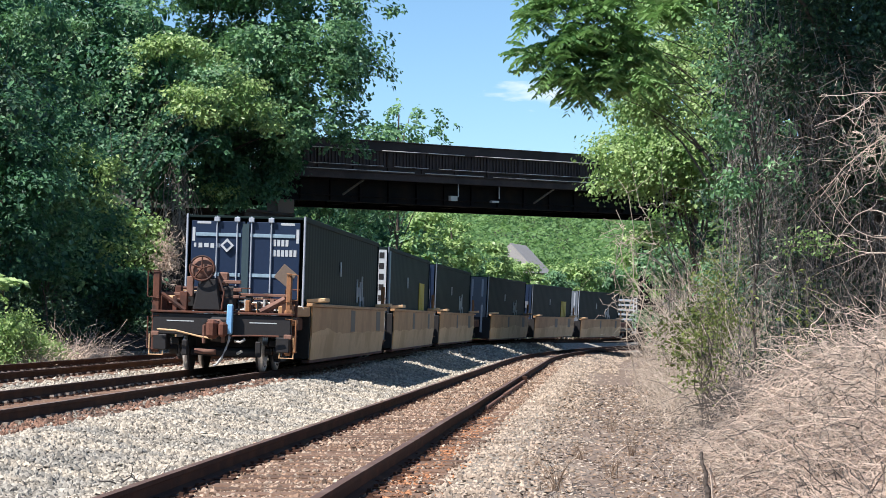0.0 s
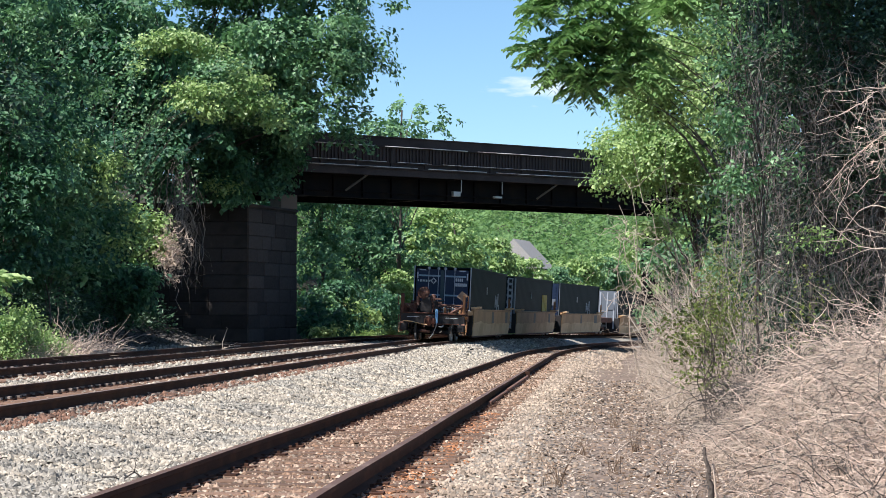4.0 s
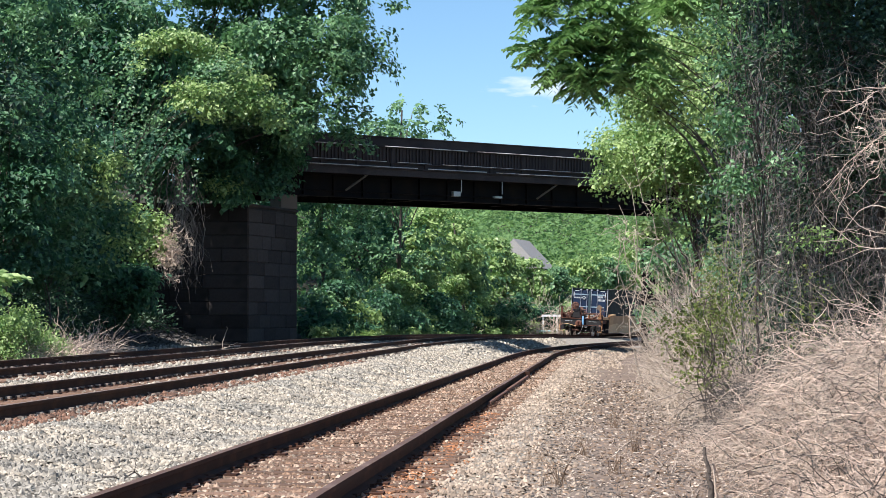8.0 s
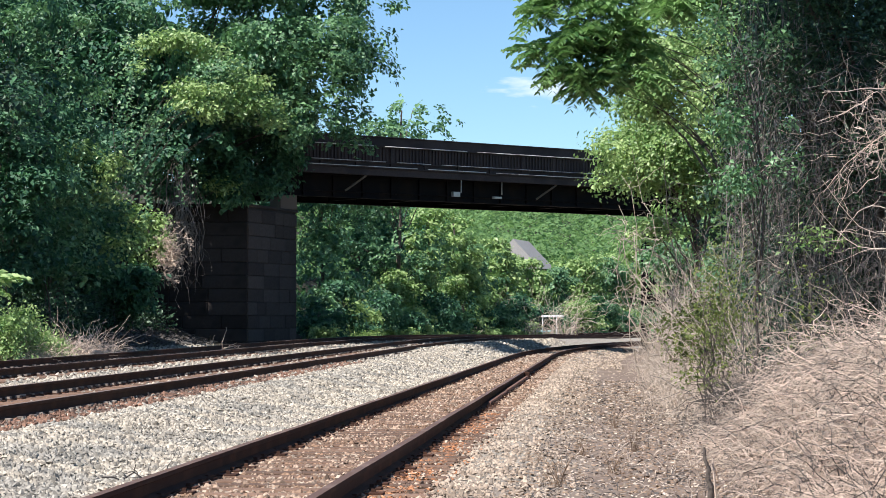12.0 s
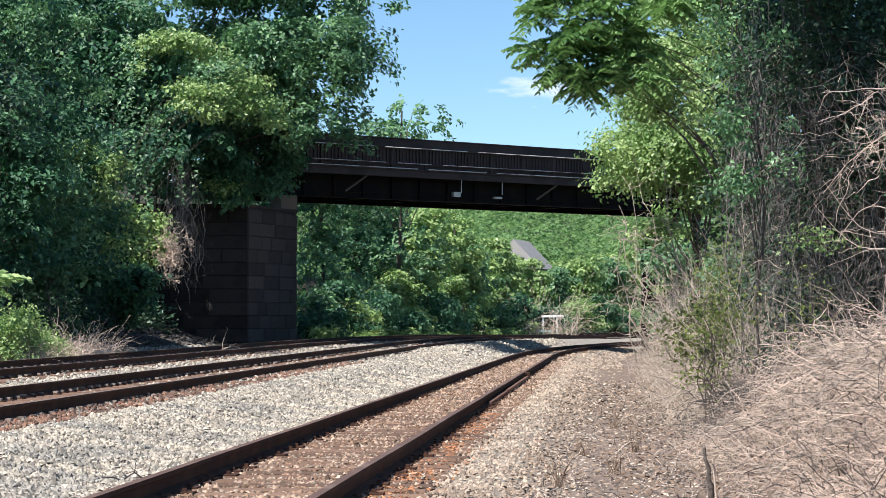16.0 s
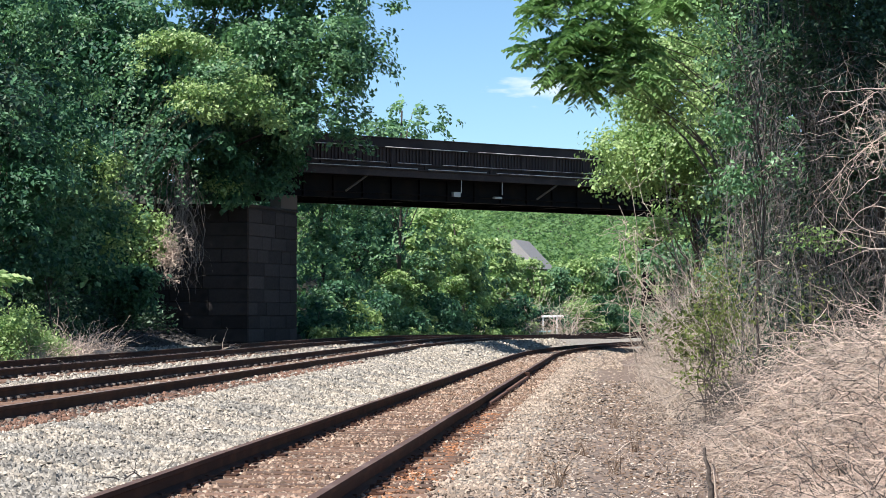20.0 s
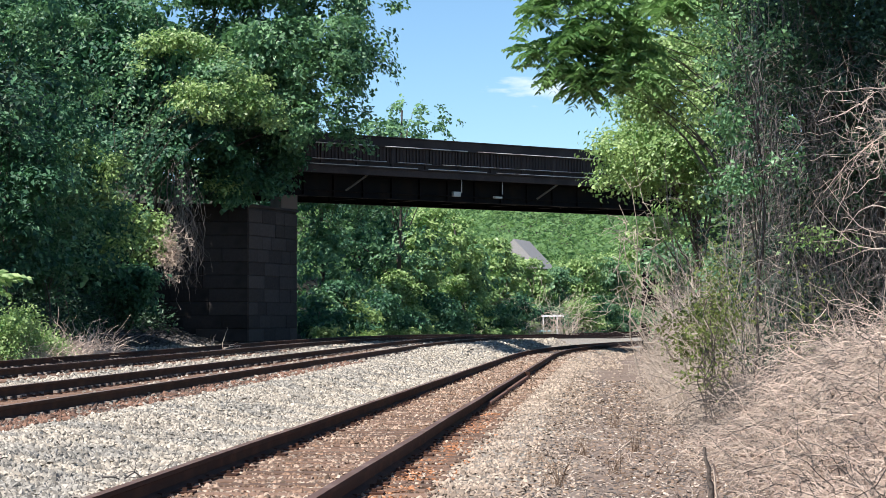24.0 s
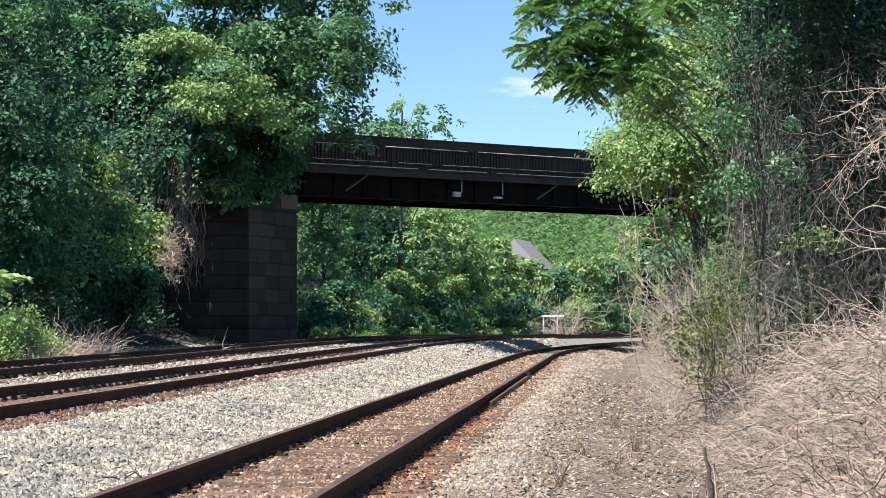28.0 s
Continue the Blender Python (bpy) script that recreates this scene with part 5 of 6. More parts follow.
tree("overhanging_tree", "broad green tree overhanging the bridge end", (-12.0, 101), 12, 0.16,
     [(min(b[0], -4.0 - b[3] * 0.3), *b[1:]) for b in crown_blobs((-8.3, 99, 13.4), (5.6, 4.5, 5.6), 60, rng, (0.22, 0.34))]
     + [(-5.2, 99.5, 8.9, 0.9, 0.8, 0.5), (-5.7, 99.5, 9.9, 1.3, 1.0, 0.7), (-4.7, 99, 10.9, 1.1, 1.0, 0.6), (-4.2, 99, 12.6, 1.2, 1.0, 0.7), (-4.0, 99, 14.6, 1.3, 1.0, 0.8), (-4.3, 99, 16.2, 1.4, 1.0, 0.8), (-3.4, 99, 8.2, 0.45, 0.4, 0.3), (-4.1, 99, 8.7, 0.7, 0.6, 0.4), (-4.6, 99, 9.3, 0.8, 0.8, 0.45), (-3.8, 99, 9.8, 0.65, 0.6, 0.4), (-4.1, 99, 11.6, 0.9, 0.8, 0.5), (-2.9, 99, 13.2, 0.75, 0.7, 0.4), (-2.8, 99, 14.6, 0.8, 0.7, 0.5), (-3.0, 99, 12.0, 0.6, 0.6, 0.35), (-3.0, 99, 15.6, 0.8, 0.7, 0.5)]
     + [(x, 94.8 + 0.5 * (k % 3), z, 0.75, 0.6, 0.32) for k, (x, z) in enumerate(((-8.2, 9.9), (-7.2, 9.6), (-6.4, 10.2), (-5.6, 9.7), (-4.9, 10.4), (-6.8, 11.0), (-5.4, 11.3), (-4.4, 11.9), (-5.9, 12.4), (-4.7, 13.2), (-7.4, 11.8), (-6.0, 8.9), (-4.9, 9.2), (-8.4, 13.0), (-5.0, 14.4)))], 76000, 0.2, LEAF_MID, 6, twig=0.25)
rng = np.random.default_rng(72)
tree("hanging_vine", "dark leafy vines hanging over the abutment", (-12.6, 103), 7, 0.1,
     crown_blobs((-8.9, 102.4, 8.1), (2.7, 1.0, 1.7), 22, rng, (0.35, 0.6)) + [(-7.2, 100.3, 7.9, 1.0, 0.7, 0.6), (-7.6, 100.3, 7.2, 1.0, 0.7, 0.7), (-6.9, 100.3, 8.8, 1.0, 0.8, 0.7), (-8.4, 99.2, 6.6, 0.9, 0.6, 0.6), (-9.6, 98.4, 6.5, 1.0, 0.6, 0.8), (-10.6, 98.2, 6.8, 0.9, 0.6, 0.9), (-9.2, 98.6, 7.4, 1.0, 0.7, 0.8)], 17000, 0.2, LEAF_DEEP, 12, category="vine")
rng = np.random.default_rng(73)
tree("hanging_vine", "dark leafy vines draped between bank and bridge", (-12.8, 97), 7, 0.08,
     crown_blobs((-11.6, 96.5, 8.3), (2.2, 1.5, 2.6), 26, rng, (0.35, 0.6)), 11000, 0.23, LEAF_DEEP, 17, category="vine")
rng = np.random.default_rng(71)
tree("sunlit_tree", "sunlit yellow-green spreading tree on the bank", (-12.9, 89), 9.0, 0.035,
     [(-11.3, 85, 11.15, 0.5, 0.7, 0.28), (-10.5, 85, 11.4, 0.7, 0.8, 0.3), (-9.6, 85, 11.35, 0.8, 0.8, 0.3), (-8.8, 85, 11.0, 0.6, 0.7, 0.28), (-8.3, 85, 10.6, 0.5, 0.6, 0.25), (-8.0, 85.4, 10.1, 0.6, 0.6, 0.26), (-7.3, 85.4, 9.8, 0.6, 0.7, 0.28),
      (-9.7, 84.6, 9.6, 0.6, 0.6, 0.28), (-9.0, 84.6, 9.4, 0.7, 0.7, 0.3), (-8.2, 85, 9.5, 0.7, 0.7, 0.3), (-9.6, 84.4, 8.95, 0.5, 0.6, 0.25), (-8.8, 84.5, 8.6, 0.5, 0.6, 0.25), (-7.8, 85.2, 8.9, 0.6, 0.6, 0.28), (-6.8, 85.6, 9.0, 0.7, 0.7, 0.28), (-6.3, 86, 8.4, 0.5, 0.6, 0.22), (-11.3, 84.6, 10.3, 0.35, 0.4, 0.2)], 7000, 0.15, LEAF_LIME, 7, twig=0.2)
# a close curtain of vine-covered shrubs down to the ballast edge
shrub_rng = random.Random(8)
for k in range(5, 17):
    y = 52 + k * 3.15
    x = float(main_x(y)) - 4.6 - 3.4 - shrub_rng.uniform(0.3, 1.4) - (0.8 if y > 90 else 0)
    if y < 74:
        plain_tree("leafy vine-covered shrub on the shaded bank", x - (1.3 if k < 6 else 0.6), y, shrub_rng.uniform(6.0, 8.5), shrub_rng.uniform(1.4, 1.9), LEAF_MID if k % 3 == 0 else LEAF_DEEP, 120 + k, 7500, 0.17, 0.12, 22, 0.035, "shrub")
# The last two shrubs are added to keep sun off the bank ground.
for k, (x, y, h, r) in enumerate(((-14.9, 86, 8.0, 1.7), (-13.9, 82, 8.0, 1.9), (-12.9, 76, 8.5, 1.9), (-13.8, 87, 4.4, 1.6), (-12.7, 90, 2.8, 1.3))):
    plain_tree("tall leafy vine-covered shrub on the bank", x, y, h, r, LEAF_DEEP, 140 + k, 11000, 0.18, 0.12, 32, 0.035, "shrub")
for k, (x, y, h, r) in enumerate(((-10.35, 53.5, 1.4, 0.42), (-10.45, 55, 1.3, 0.4), (-10.25, 55.5, 2.0, 0.16), (-10.3, 56.5, 1.05, 0.4), (-10.2, 58, 0.8, 0.45), (-10.7, 57, 1.3, 0.5), (-10.35, 60, 0.6, 0.4), (-10.9, 60, 1.15, 0.6), (-10.9, 54, 1.3, 0.5))):
    plain_tree("bright green weeds at the ballast edge", x, y, h, r, LEAF_LIME, 150 + k, 1500, 0.085, -0.1, 20, 0.02, "weeds")

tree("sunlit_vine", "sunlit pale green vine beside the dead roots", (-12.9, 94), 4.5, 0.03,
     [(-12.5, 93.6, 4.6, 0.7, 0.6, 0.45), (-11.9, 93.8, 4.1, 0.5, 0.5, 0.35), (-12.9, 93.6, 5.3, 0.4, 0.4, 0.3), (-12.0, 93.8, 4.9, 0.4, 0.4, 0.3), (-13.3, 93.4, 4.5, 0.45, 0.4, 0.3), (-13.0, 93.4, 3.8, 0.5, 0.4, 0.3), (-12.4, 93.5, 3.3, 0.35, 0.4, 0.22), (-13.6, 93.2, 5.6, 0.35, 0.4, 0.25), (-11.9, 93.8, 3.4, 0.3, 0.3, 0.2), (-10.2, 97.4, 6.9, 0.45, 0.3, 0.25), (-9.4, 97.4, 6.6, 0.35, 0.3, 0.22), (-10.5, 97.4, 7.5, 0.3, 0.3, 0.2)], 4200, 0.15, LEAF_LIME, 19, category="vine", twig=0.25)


# Yellow-green sprays painted in as patches of sun on the dark shrubs.
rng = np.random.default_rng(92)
tree("sunlit_vine", "pale vine sprays painted as sunlit patches on shrubs", (-12.6, 76), 5.5, 0.03,
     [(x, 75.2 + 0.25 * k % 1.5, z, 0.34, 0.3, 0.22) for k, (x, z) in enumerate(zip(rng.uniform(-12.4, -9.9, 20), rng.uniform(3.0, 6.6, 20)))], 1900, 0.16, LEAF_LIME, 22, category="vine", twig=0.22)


# Brighter leaf on these sprays stands for sunlight on the dark bank.
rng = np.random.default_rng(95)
tree("sunlit_vine", "pale green vine sprays painted as sunlit patches on bank", (-15.2, 78), 9.0, 0.04,
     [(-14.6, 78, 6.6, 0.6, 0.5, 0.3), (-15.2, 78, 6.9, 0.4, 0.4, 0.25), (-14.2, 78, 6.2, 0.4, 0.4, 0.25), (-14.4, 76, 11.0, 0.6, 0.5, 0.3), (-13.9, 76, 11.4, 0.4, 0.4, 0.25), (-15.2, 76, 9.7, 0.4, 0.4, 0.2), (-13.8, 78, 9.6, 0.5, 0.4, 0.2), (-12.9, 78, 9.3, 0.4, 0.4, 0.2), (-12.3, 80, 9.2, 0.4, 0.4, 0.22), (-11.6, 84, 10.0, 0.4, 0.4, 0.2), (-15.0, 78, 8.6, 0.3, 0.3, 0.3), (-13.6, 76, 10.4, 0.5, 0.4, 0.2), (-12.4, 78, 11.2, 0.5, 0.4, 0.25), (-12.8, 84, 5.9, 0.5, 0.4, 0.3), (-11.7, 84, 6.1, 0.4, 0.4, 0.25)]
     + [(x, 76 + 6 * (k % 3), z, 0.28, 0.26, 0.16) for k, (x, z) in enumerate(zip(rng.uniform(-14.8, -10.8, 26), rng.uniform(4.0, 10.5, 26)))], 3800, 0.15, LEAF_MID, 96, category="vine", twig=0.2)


def bank_ivy():
    """Ivy and creepers over the shaded bank, from the ballast edge up."""
    rng = np.random.default_rng(91)
    n = 6000
    y = rng.uniform(50, 98, n)
    u = -8.6 - 1.6 * smooth01((y - 66) / 8) - 1.1 * smooth01((y - 76) / 10) - 9 * rng.random(n) ** 1.4
    x = main_x(y) + u
    z = ground_z(x, y) + 0.05 + 1.3 * rng.random(n) ** 1.6 * smooth01((-u - 8.0) / 2.0)
    p = np.repeat(np.stack([x, y, z], -1), 9, 0) + rng.normal(0, 0.22, (n * 9, 3)) * (1, 1, 0.7)
    v, f = leaves(p, 0.17, rng, 0.5)
    tagged(new("bank_ivy", fast_mesh("bank_ivy", v, f, LEAF_SHADED)), "dark ivy and creepers covering the shaded bank", "ivy", kind="stuff")


bank_ivy()


def creeper_strands():
    """Hanging strings of creeper leaves over the dark curtain of the bank."""
    rng = np.random.default_rng(97)
    pts, outs = [], []
    for k in range(90):
        x, y, z = rng.uniform(-14.6, -9.2), rng.uniform(72, 90), rng.uniform(4.5, 11.5)
        x -= 0.10 * (90 - y)
        ln = rng.uniform(0.8, 3.0)
        m = int(ln * 16)
        t = np.linspace(0, 1, m)[:, None]
        pts.append(np.array((x, y, z)) + t * (rng.normal(0, 0.25), rng.normal(0, 0.2), -ln) + rng.normal(0, 0.09, (m, 3)))
        outs.append(np.repeat([(0.1, -0.6, 0.3)], m, 0))
    # The brighter green of the strands stands for lit leaves.
    v, f = leaves(np.concatenate(pts), 0.14, rng, 0.5, 0.7, 0.35, np.concatenate(outs))
    tagged(new("creeper_strands", fast_mesh("creeper_strands", v, f, LEAF_MID)), "hanging strings of green creeper on the shaded bank", "creeper", kind="stuff")


creeper_strands()


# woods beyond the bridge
# Leaf tone set per tree: dark green for shade, bright green for sun.
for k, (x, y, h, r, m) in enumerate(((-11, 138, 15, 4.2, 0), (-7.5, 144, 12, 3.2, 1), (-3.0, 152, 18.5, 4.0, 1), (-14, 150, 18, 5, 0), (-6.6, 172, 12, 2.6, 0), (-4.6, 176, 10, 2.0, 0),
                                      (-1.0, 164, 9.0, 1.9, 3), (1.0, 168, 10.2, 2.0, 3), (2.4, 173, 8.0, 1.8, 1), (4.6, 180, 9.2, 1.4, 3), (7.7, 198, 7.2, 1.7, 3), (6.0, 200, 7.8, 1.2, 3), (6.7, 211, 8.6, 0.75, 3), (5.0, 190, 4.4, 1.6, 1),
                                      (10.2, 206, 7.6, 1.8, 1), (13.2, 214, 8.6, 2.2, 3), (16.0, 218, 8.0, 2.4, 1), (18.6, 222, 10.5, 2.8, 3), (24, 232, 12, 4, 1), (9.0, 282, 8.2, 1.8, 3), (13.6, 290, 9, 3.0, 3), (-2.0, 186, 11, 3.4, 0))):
    plain_tree("leafy tree in sun-bright green beyond the bridge" if m else "leafy tree in shade-dark green beyond the bridge", x, y, h, r, (LEAF_DEEP, LEAF_MID, LEAF_FAR, LEAF_LIME)[m], 40 + k, 7500, 0.29, -0.02, 34, 0.16)
for k, (x, y) in enumerate(((-3.0, 150), (-1.6, 156), (0.4, 161), (2.0, 168))):
    plain_tree("bush in sun-bright green beyond the bridge", x, y, 4.6, 1.5, LEAF_LIME, 290 + k, 4200, 0.23, -0.05, 24, 0.06, "shrub")
for k in range(26):
    y = 120 + k * 4.0
    x = float(main_x(y)) - 4.6 - 4.0 - shrub_rng.uniform(0.2, 1.8)
    plain_tree("leafy shrub along the track beyond the bridge", x, y, shrub_rng.uniform(1.6, 4.2), shrub_rng.uniform(1.2, 1.9), (LEAF_DEEP, LEAF_MID, LEAF_DEEP, LEAF_LIME)[k % 4], 170 + k, 2800, 0.23, -0.1, 20, 0.05, "shrub")
for k in range(16):
    y = 118 + k * 4.6
    x = float(main_x(y)) - 4.6 - 3.3 - shrub_rng.uniform(0, 0.8)
    plain_tree("low sunlit weeds along the far ballast edge", x, y, shrub_rng.uniform(0.5, 1.0), shrub_rng.uniform(0.6, 1.1), LEAF_LIME, 400 + k, 900, 0.16, -0.1, 10, 0.02, "weeds")

# green hillside far behind
def far_woods():
    rng = np.random.default_rng(9)
    pts = []
    for k in range(600):
        y = 300 * 2.6 ** rng.random()
        x = rng.uniform(-0.06, 0.15) * y + rng.normal(0, 10)
        z = float(ground_z(x, y))
        r = rng.uniform(3.5, 6.5)
        pts.append((x, y, z + r * 0.8, r, r, r * 1.1))
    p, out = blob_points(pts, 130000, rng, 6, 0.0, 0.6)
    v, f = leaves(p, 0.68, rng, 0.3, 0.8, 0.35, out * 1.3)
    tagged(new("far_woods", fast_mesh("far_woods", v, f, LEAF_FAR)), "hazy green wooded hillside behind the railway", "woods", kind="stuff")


far_woods()

# right-hand trees
rng = np.random.default_rng(80)
tree("tree", "bright green leafy tree behind the dry brush", (9.0, 78), 9, 0.16, crown_blobs((7.8, 77, 6.9), (2.8, 2.6, 4.2), 52, rng, (0.2, 0.36)), 40000, 0.13, LEAF_LIME, 8, twig=0.26)
rng = np.random.default_rng(84)
tree("tree", "sunlit green tree rising over the brush", (9.6, 69), 11, 0.14, crown_blobs((7.4, 68, 8.9), (2.6, 2.2, 3.3), 44, rng, (0.16, 0.3)), 26000, 0.11, LEAF_LIME, 18, twig=0.25)
rng = np.random.default_rng(81)
tree("tree", "leafy green tree over the brush", (9.2, 62), 10, 0.2, crown_blobs((8.4, 61, 8.2), (2.4, 2.4, 3.2), 34, rng, (0.2, 0.32)), 22000, 0.11, LEAF_LIME, 9, twig=0.25)
rng = np.random.default_rng(82)
tree("vine_choked_tree", "dark tree choked by dead hanging vines", (6.8, 40), 9, 0.28, crown_blobs((6.8, 38, 5.2), (2.0, 2.4, 4.4), 46, rng, (0.28, 0.46), -0.8), 44000, 0.085, LEAF_SHADED, 10)
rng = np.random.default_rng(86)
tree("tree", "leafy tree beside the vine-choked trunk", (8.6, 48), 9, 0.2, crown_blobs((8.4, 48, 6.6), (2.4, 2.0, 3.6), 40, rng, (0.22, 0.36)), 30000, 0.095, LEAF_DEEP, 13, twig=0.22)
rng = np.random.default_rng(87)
tree("vine_choked_tree", "dark ivy-covered trunk beside the dry brush", (7.4, 37), 8.5, 0.2, crown_blobs((6.7, 35.6, 5.0), (1.7, 1.0, 3.8), 46, rng, (0.3, 0.6), -0.9), 24000, 0.075, LEAF_SHADED, 16)


def fronds(tips, rng, per=8, pairs=8, length=0.5, leaflet=0.17):
    """Compound leaves fanning out of each tip, with paired drooping leaflets."""
    n = len(tips) * per
    base = np.repeat(np.asarray(tips, float), per, 0) + rng.normal(0, 0.07, (n, 3))
    az, el = rng.uniform(0, 2 * np.pi, n), rng.uniform(-0.5, 0.75, n)
    d = np.stack([np.cos(az) * np.cos(el), np.sin(az) * np.cos(el), np.sin(el)], -1)
    side = np.stack([-np.sin(az), np.cos(az), np.zeros(n)], -1)
    ln = length * rng.uniform(0.7, 1.25, n)
    vs, k = [], 0
    for i in range(pairs):
        t = (i + 1) / pairs
        at = base + d * (ln * t)[:, None] - np.array((0, 0, 1.0)) * (0.35 * ln * t ** 2)[:, None]
        for s in (-1, 1):
            out = side * s + d * 0.45 + rng.normal(0, 0.18, (n, 3)) - np.array((0, 0, 0.45))
            out /= np.linalg.norm(out, axis=1, keepdims=True)
            wid = np.cross(out, d + (0, 0, 0.4))
            wid = np.cross(out, wid / (np.linalg.norm(wid, axis=1, keepdims=True) + 1e-9))
            q = leaflet * (1.05 - 0.5 * abs(t - 0.5)) * rng.uniform(0.8, 1.2, n)[:, None]
            mid = at + out * q * 0.42
            vs.append(np.stack([at, mid + wid * q * 0.24, at + out * q - (0, 0, 0.02), mid - wid * q * 0.24], 1))
    v = np.concatenate(vs).reshape(-1, 3)
    c = 4 * np.arange(len(v) // 4)[:, None]
    return v, np.concatenate([c + [0, 1, 2], c + [0, 2, 3]], 1).reshape(-1, 3)


def frond_tree():
    rng = np.random.default_rng(88)
    x0, y0 = 7.2, 44.0
    z0 = float(ground_z(x0, y0))
    ob = thing("overhanging_tree", "tree with long compound leaves overhanging the siding", "tree", at=pose(x0, y0, z0))
    boughs = [(1.75, 43, 6.9), (1.6, 43, 6.05), (2.0, 43, 5.75), (2.15, 42.8, 6.4), (2.3, 43, 5.5), (2.6, 43, 6.9), (2.7, 43.3, 6.2), (2.9, 43, 5.6), (3.2, 43, 5.75), (3.2, 43, 6.6), (3.5, 43.2, 6.2), (3.9, 42.6, 6.9),
              (4.6, 43, 7.1), (2.1, 43.4, 7.3), (3.0, 43.6, 7.3), (4.2, 43.4, 7.4), (5.2, 43.5, 7.5)]
    boughs = [(x + 0.3, y, z) for x, y, z in boughs]
    tips = []
    for b in boughs:
        for k in range(6):
            tips.append(np.array(b) + rng.normal(0, 0.22, 3) * (1, 1.2, 0.6))
    rel = [(b[0] - x0, b[1] - y0, b[2] - z0) for b in boughs]
    part("trunk", limb_mesh("trunk", (0, 0, -0.2), 8.5, 0.042, rel, rng, BARK), None, ob)
    v, f = fronds(tips, rng)
    part("crown", fast_mesh("crown", v - (x0, y0, z0), f, LEAF_FROND), None, ob)


frond_tree()
# Canopy added overhead, out of view, only to shade the vines and fronds.
rng = np.random.default_rng(89)
tree("tree", "unseen leafy canopy added to shade the dead vines", (9.4, 41.5), 10.5, 0.22, crown_blobs((4.9, 34.0, 10.2), (3.0, 4.6, 1.3), 60, rng, (0.5, 0.9)), 14000, 0.17, LEAF_DEEP, 20)


def fern():
    rng = np.random.default_rng(90)
    x0, y0 = -11.1, 54.0
    z0 = float(ground_z(x0, y0))
    ob = thing("fern", "bright green fern fronds among the weeds", "fern", at=pose(x0, y0, z0))
    lines = np.array([[(0, 0, -0.05), (0.02 * k, 0, 0.9), (0.08 * k, 0, 1.9 + 0.1 * k)] for k in range(1, 5)])
    part("stalk", fast_mesh("stalk", *tubes(lines, np.full(4, 0.012), 4), LEAF_OLIVE), None, ob)
    v, f = fronds(lines[:, -1], rng, 4, 11, 0.85, 0.24)
    part("leaf", fast_mesh("leaf", v, f, LEAF_LIME), None, ob)


fern()


def stems(name, label, lines, radii, mat, sides=3, category="dry brush"):
    v, f = tubes(lines, radii, sides)
    return tagged(new(name, fast_mesh(name, v, f, mat)), label, category, kind="stuff")


def brush(name, label, n, place, height, mat, seed, radius=0.006, m=7, lean=0.5, ramp=None, category="dry brush", steep=0.7):
    """Many thin arching stems; place(rng, n) gives x, y and the distance in from the brush's edge."""
    rng = np.random.default_rng(seed)
    x, y, inn = place(rng, n)
    z = ground_z(x, y)
    h = height * rng.uniform(0.35, 1.1, n)
    if ramp:
        h = h * (0.22 + 0.78 * smooth01(inn / ramp))
    # each stem sets out steeply, bends over and wanders
    t = np.linspace(0, 1, m)[None, :]
    el0 = rng.uniform(steep, 1.5, n)[:, None]
    el = el0 - lean * rng.uniform(0.3, 2.0, n)[:, None] * t + rng.normal(0, 0.34, (n, m))
    az = rng.uniform(0, 2 * np.pi, n)[:, None] + rng.normal(0, 0.9, n)[:, None] * t + rng.normal(0, 0.5, (n, m))
    step = (h * 1.25)[:, None] / (m - 1)
    d = np.stack([np.cos(az) * np.cos(el), np.sin(az) * np.cos(el), np.sin(el)], -1) * step[..., None]
    d[:, 0] = 0
    lines = np.stack([x, y, z - 0.03], -1)[:, None, :] + np.cumsum(d, 1)
    floor = (z[:, None] + 0.01)
    lines[..., 2] = np.maximum(lines[..., 2], floor - 0.04)
    return stems(name, label, lines, radius * rng.uniform(0.6, 1.6, n), mat, 3, category)


def strip(u0, u1, y0, y1, power=1.0, skew=0.0):
    """A strip beside the track; its edge draws back by skew towards the near end."""
    def place(rng, n):
        y = y0 * (y1 / y0) ** rng.random(n)
        r = rng.random(n) ** power
        edge = u0 + skew * smooth01((45 - y) / 25) + 0.25 * lumps(y, y * 0.7, 2.0, 1)
        return main_x(y) + edge + (u1 - u0) * r, y, (u1 - u0) * r
    return place


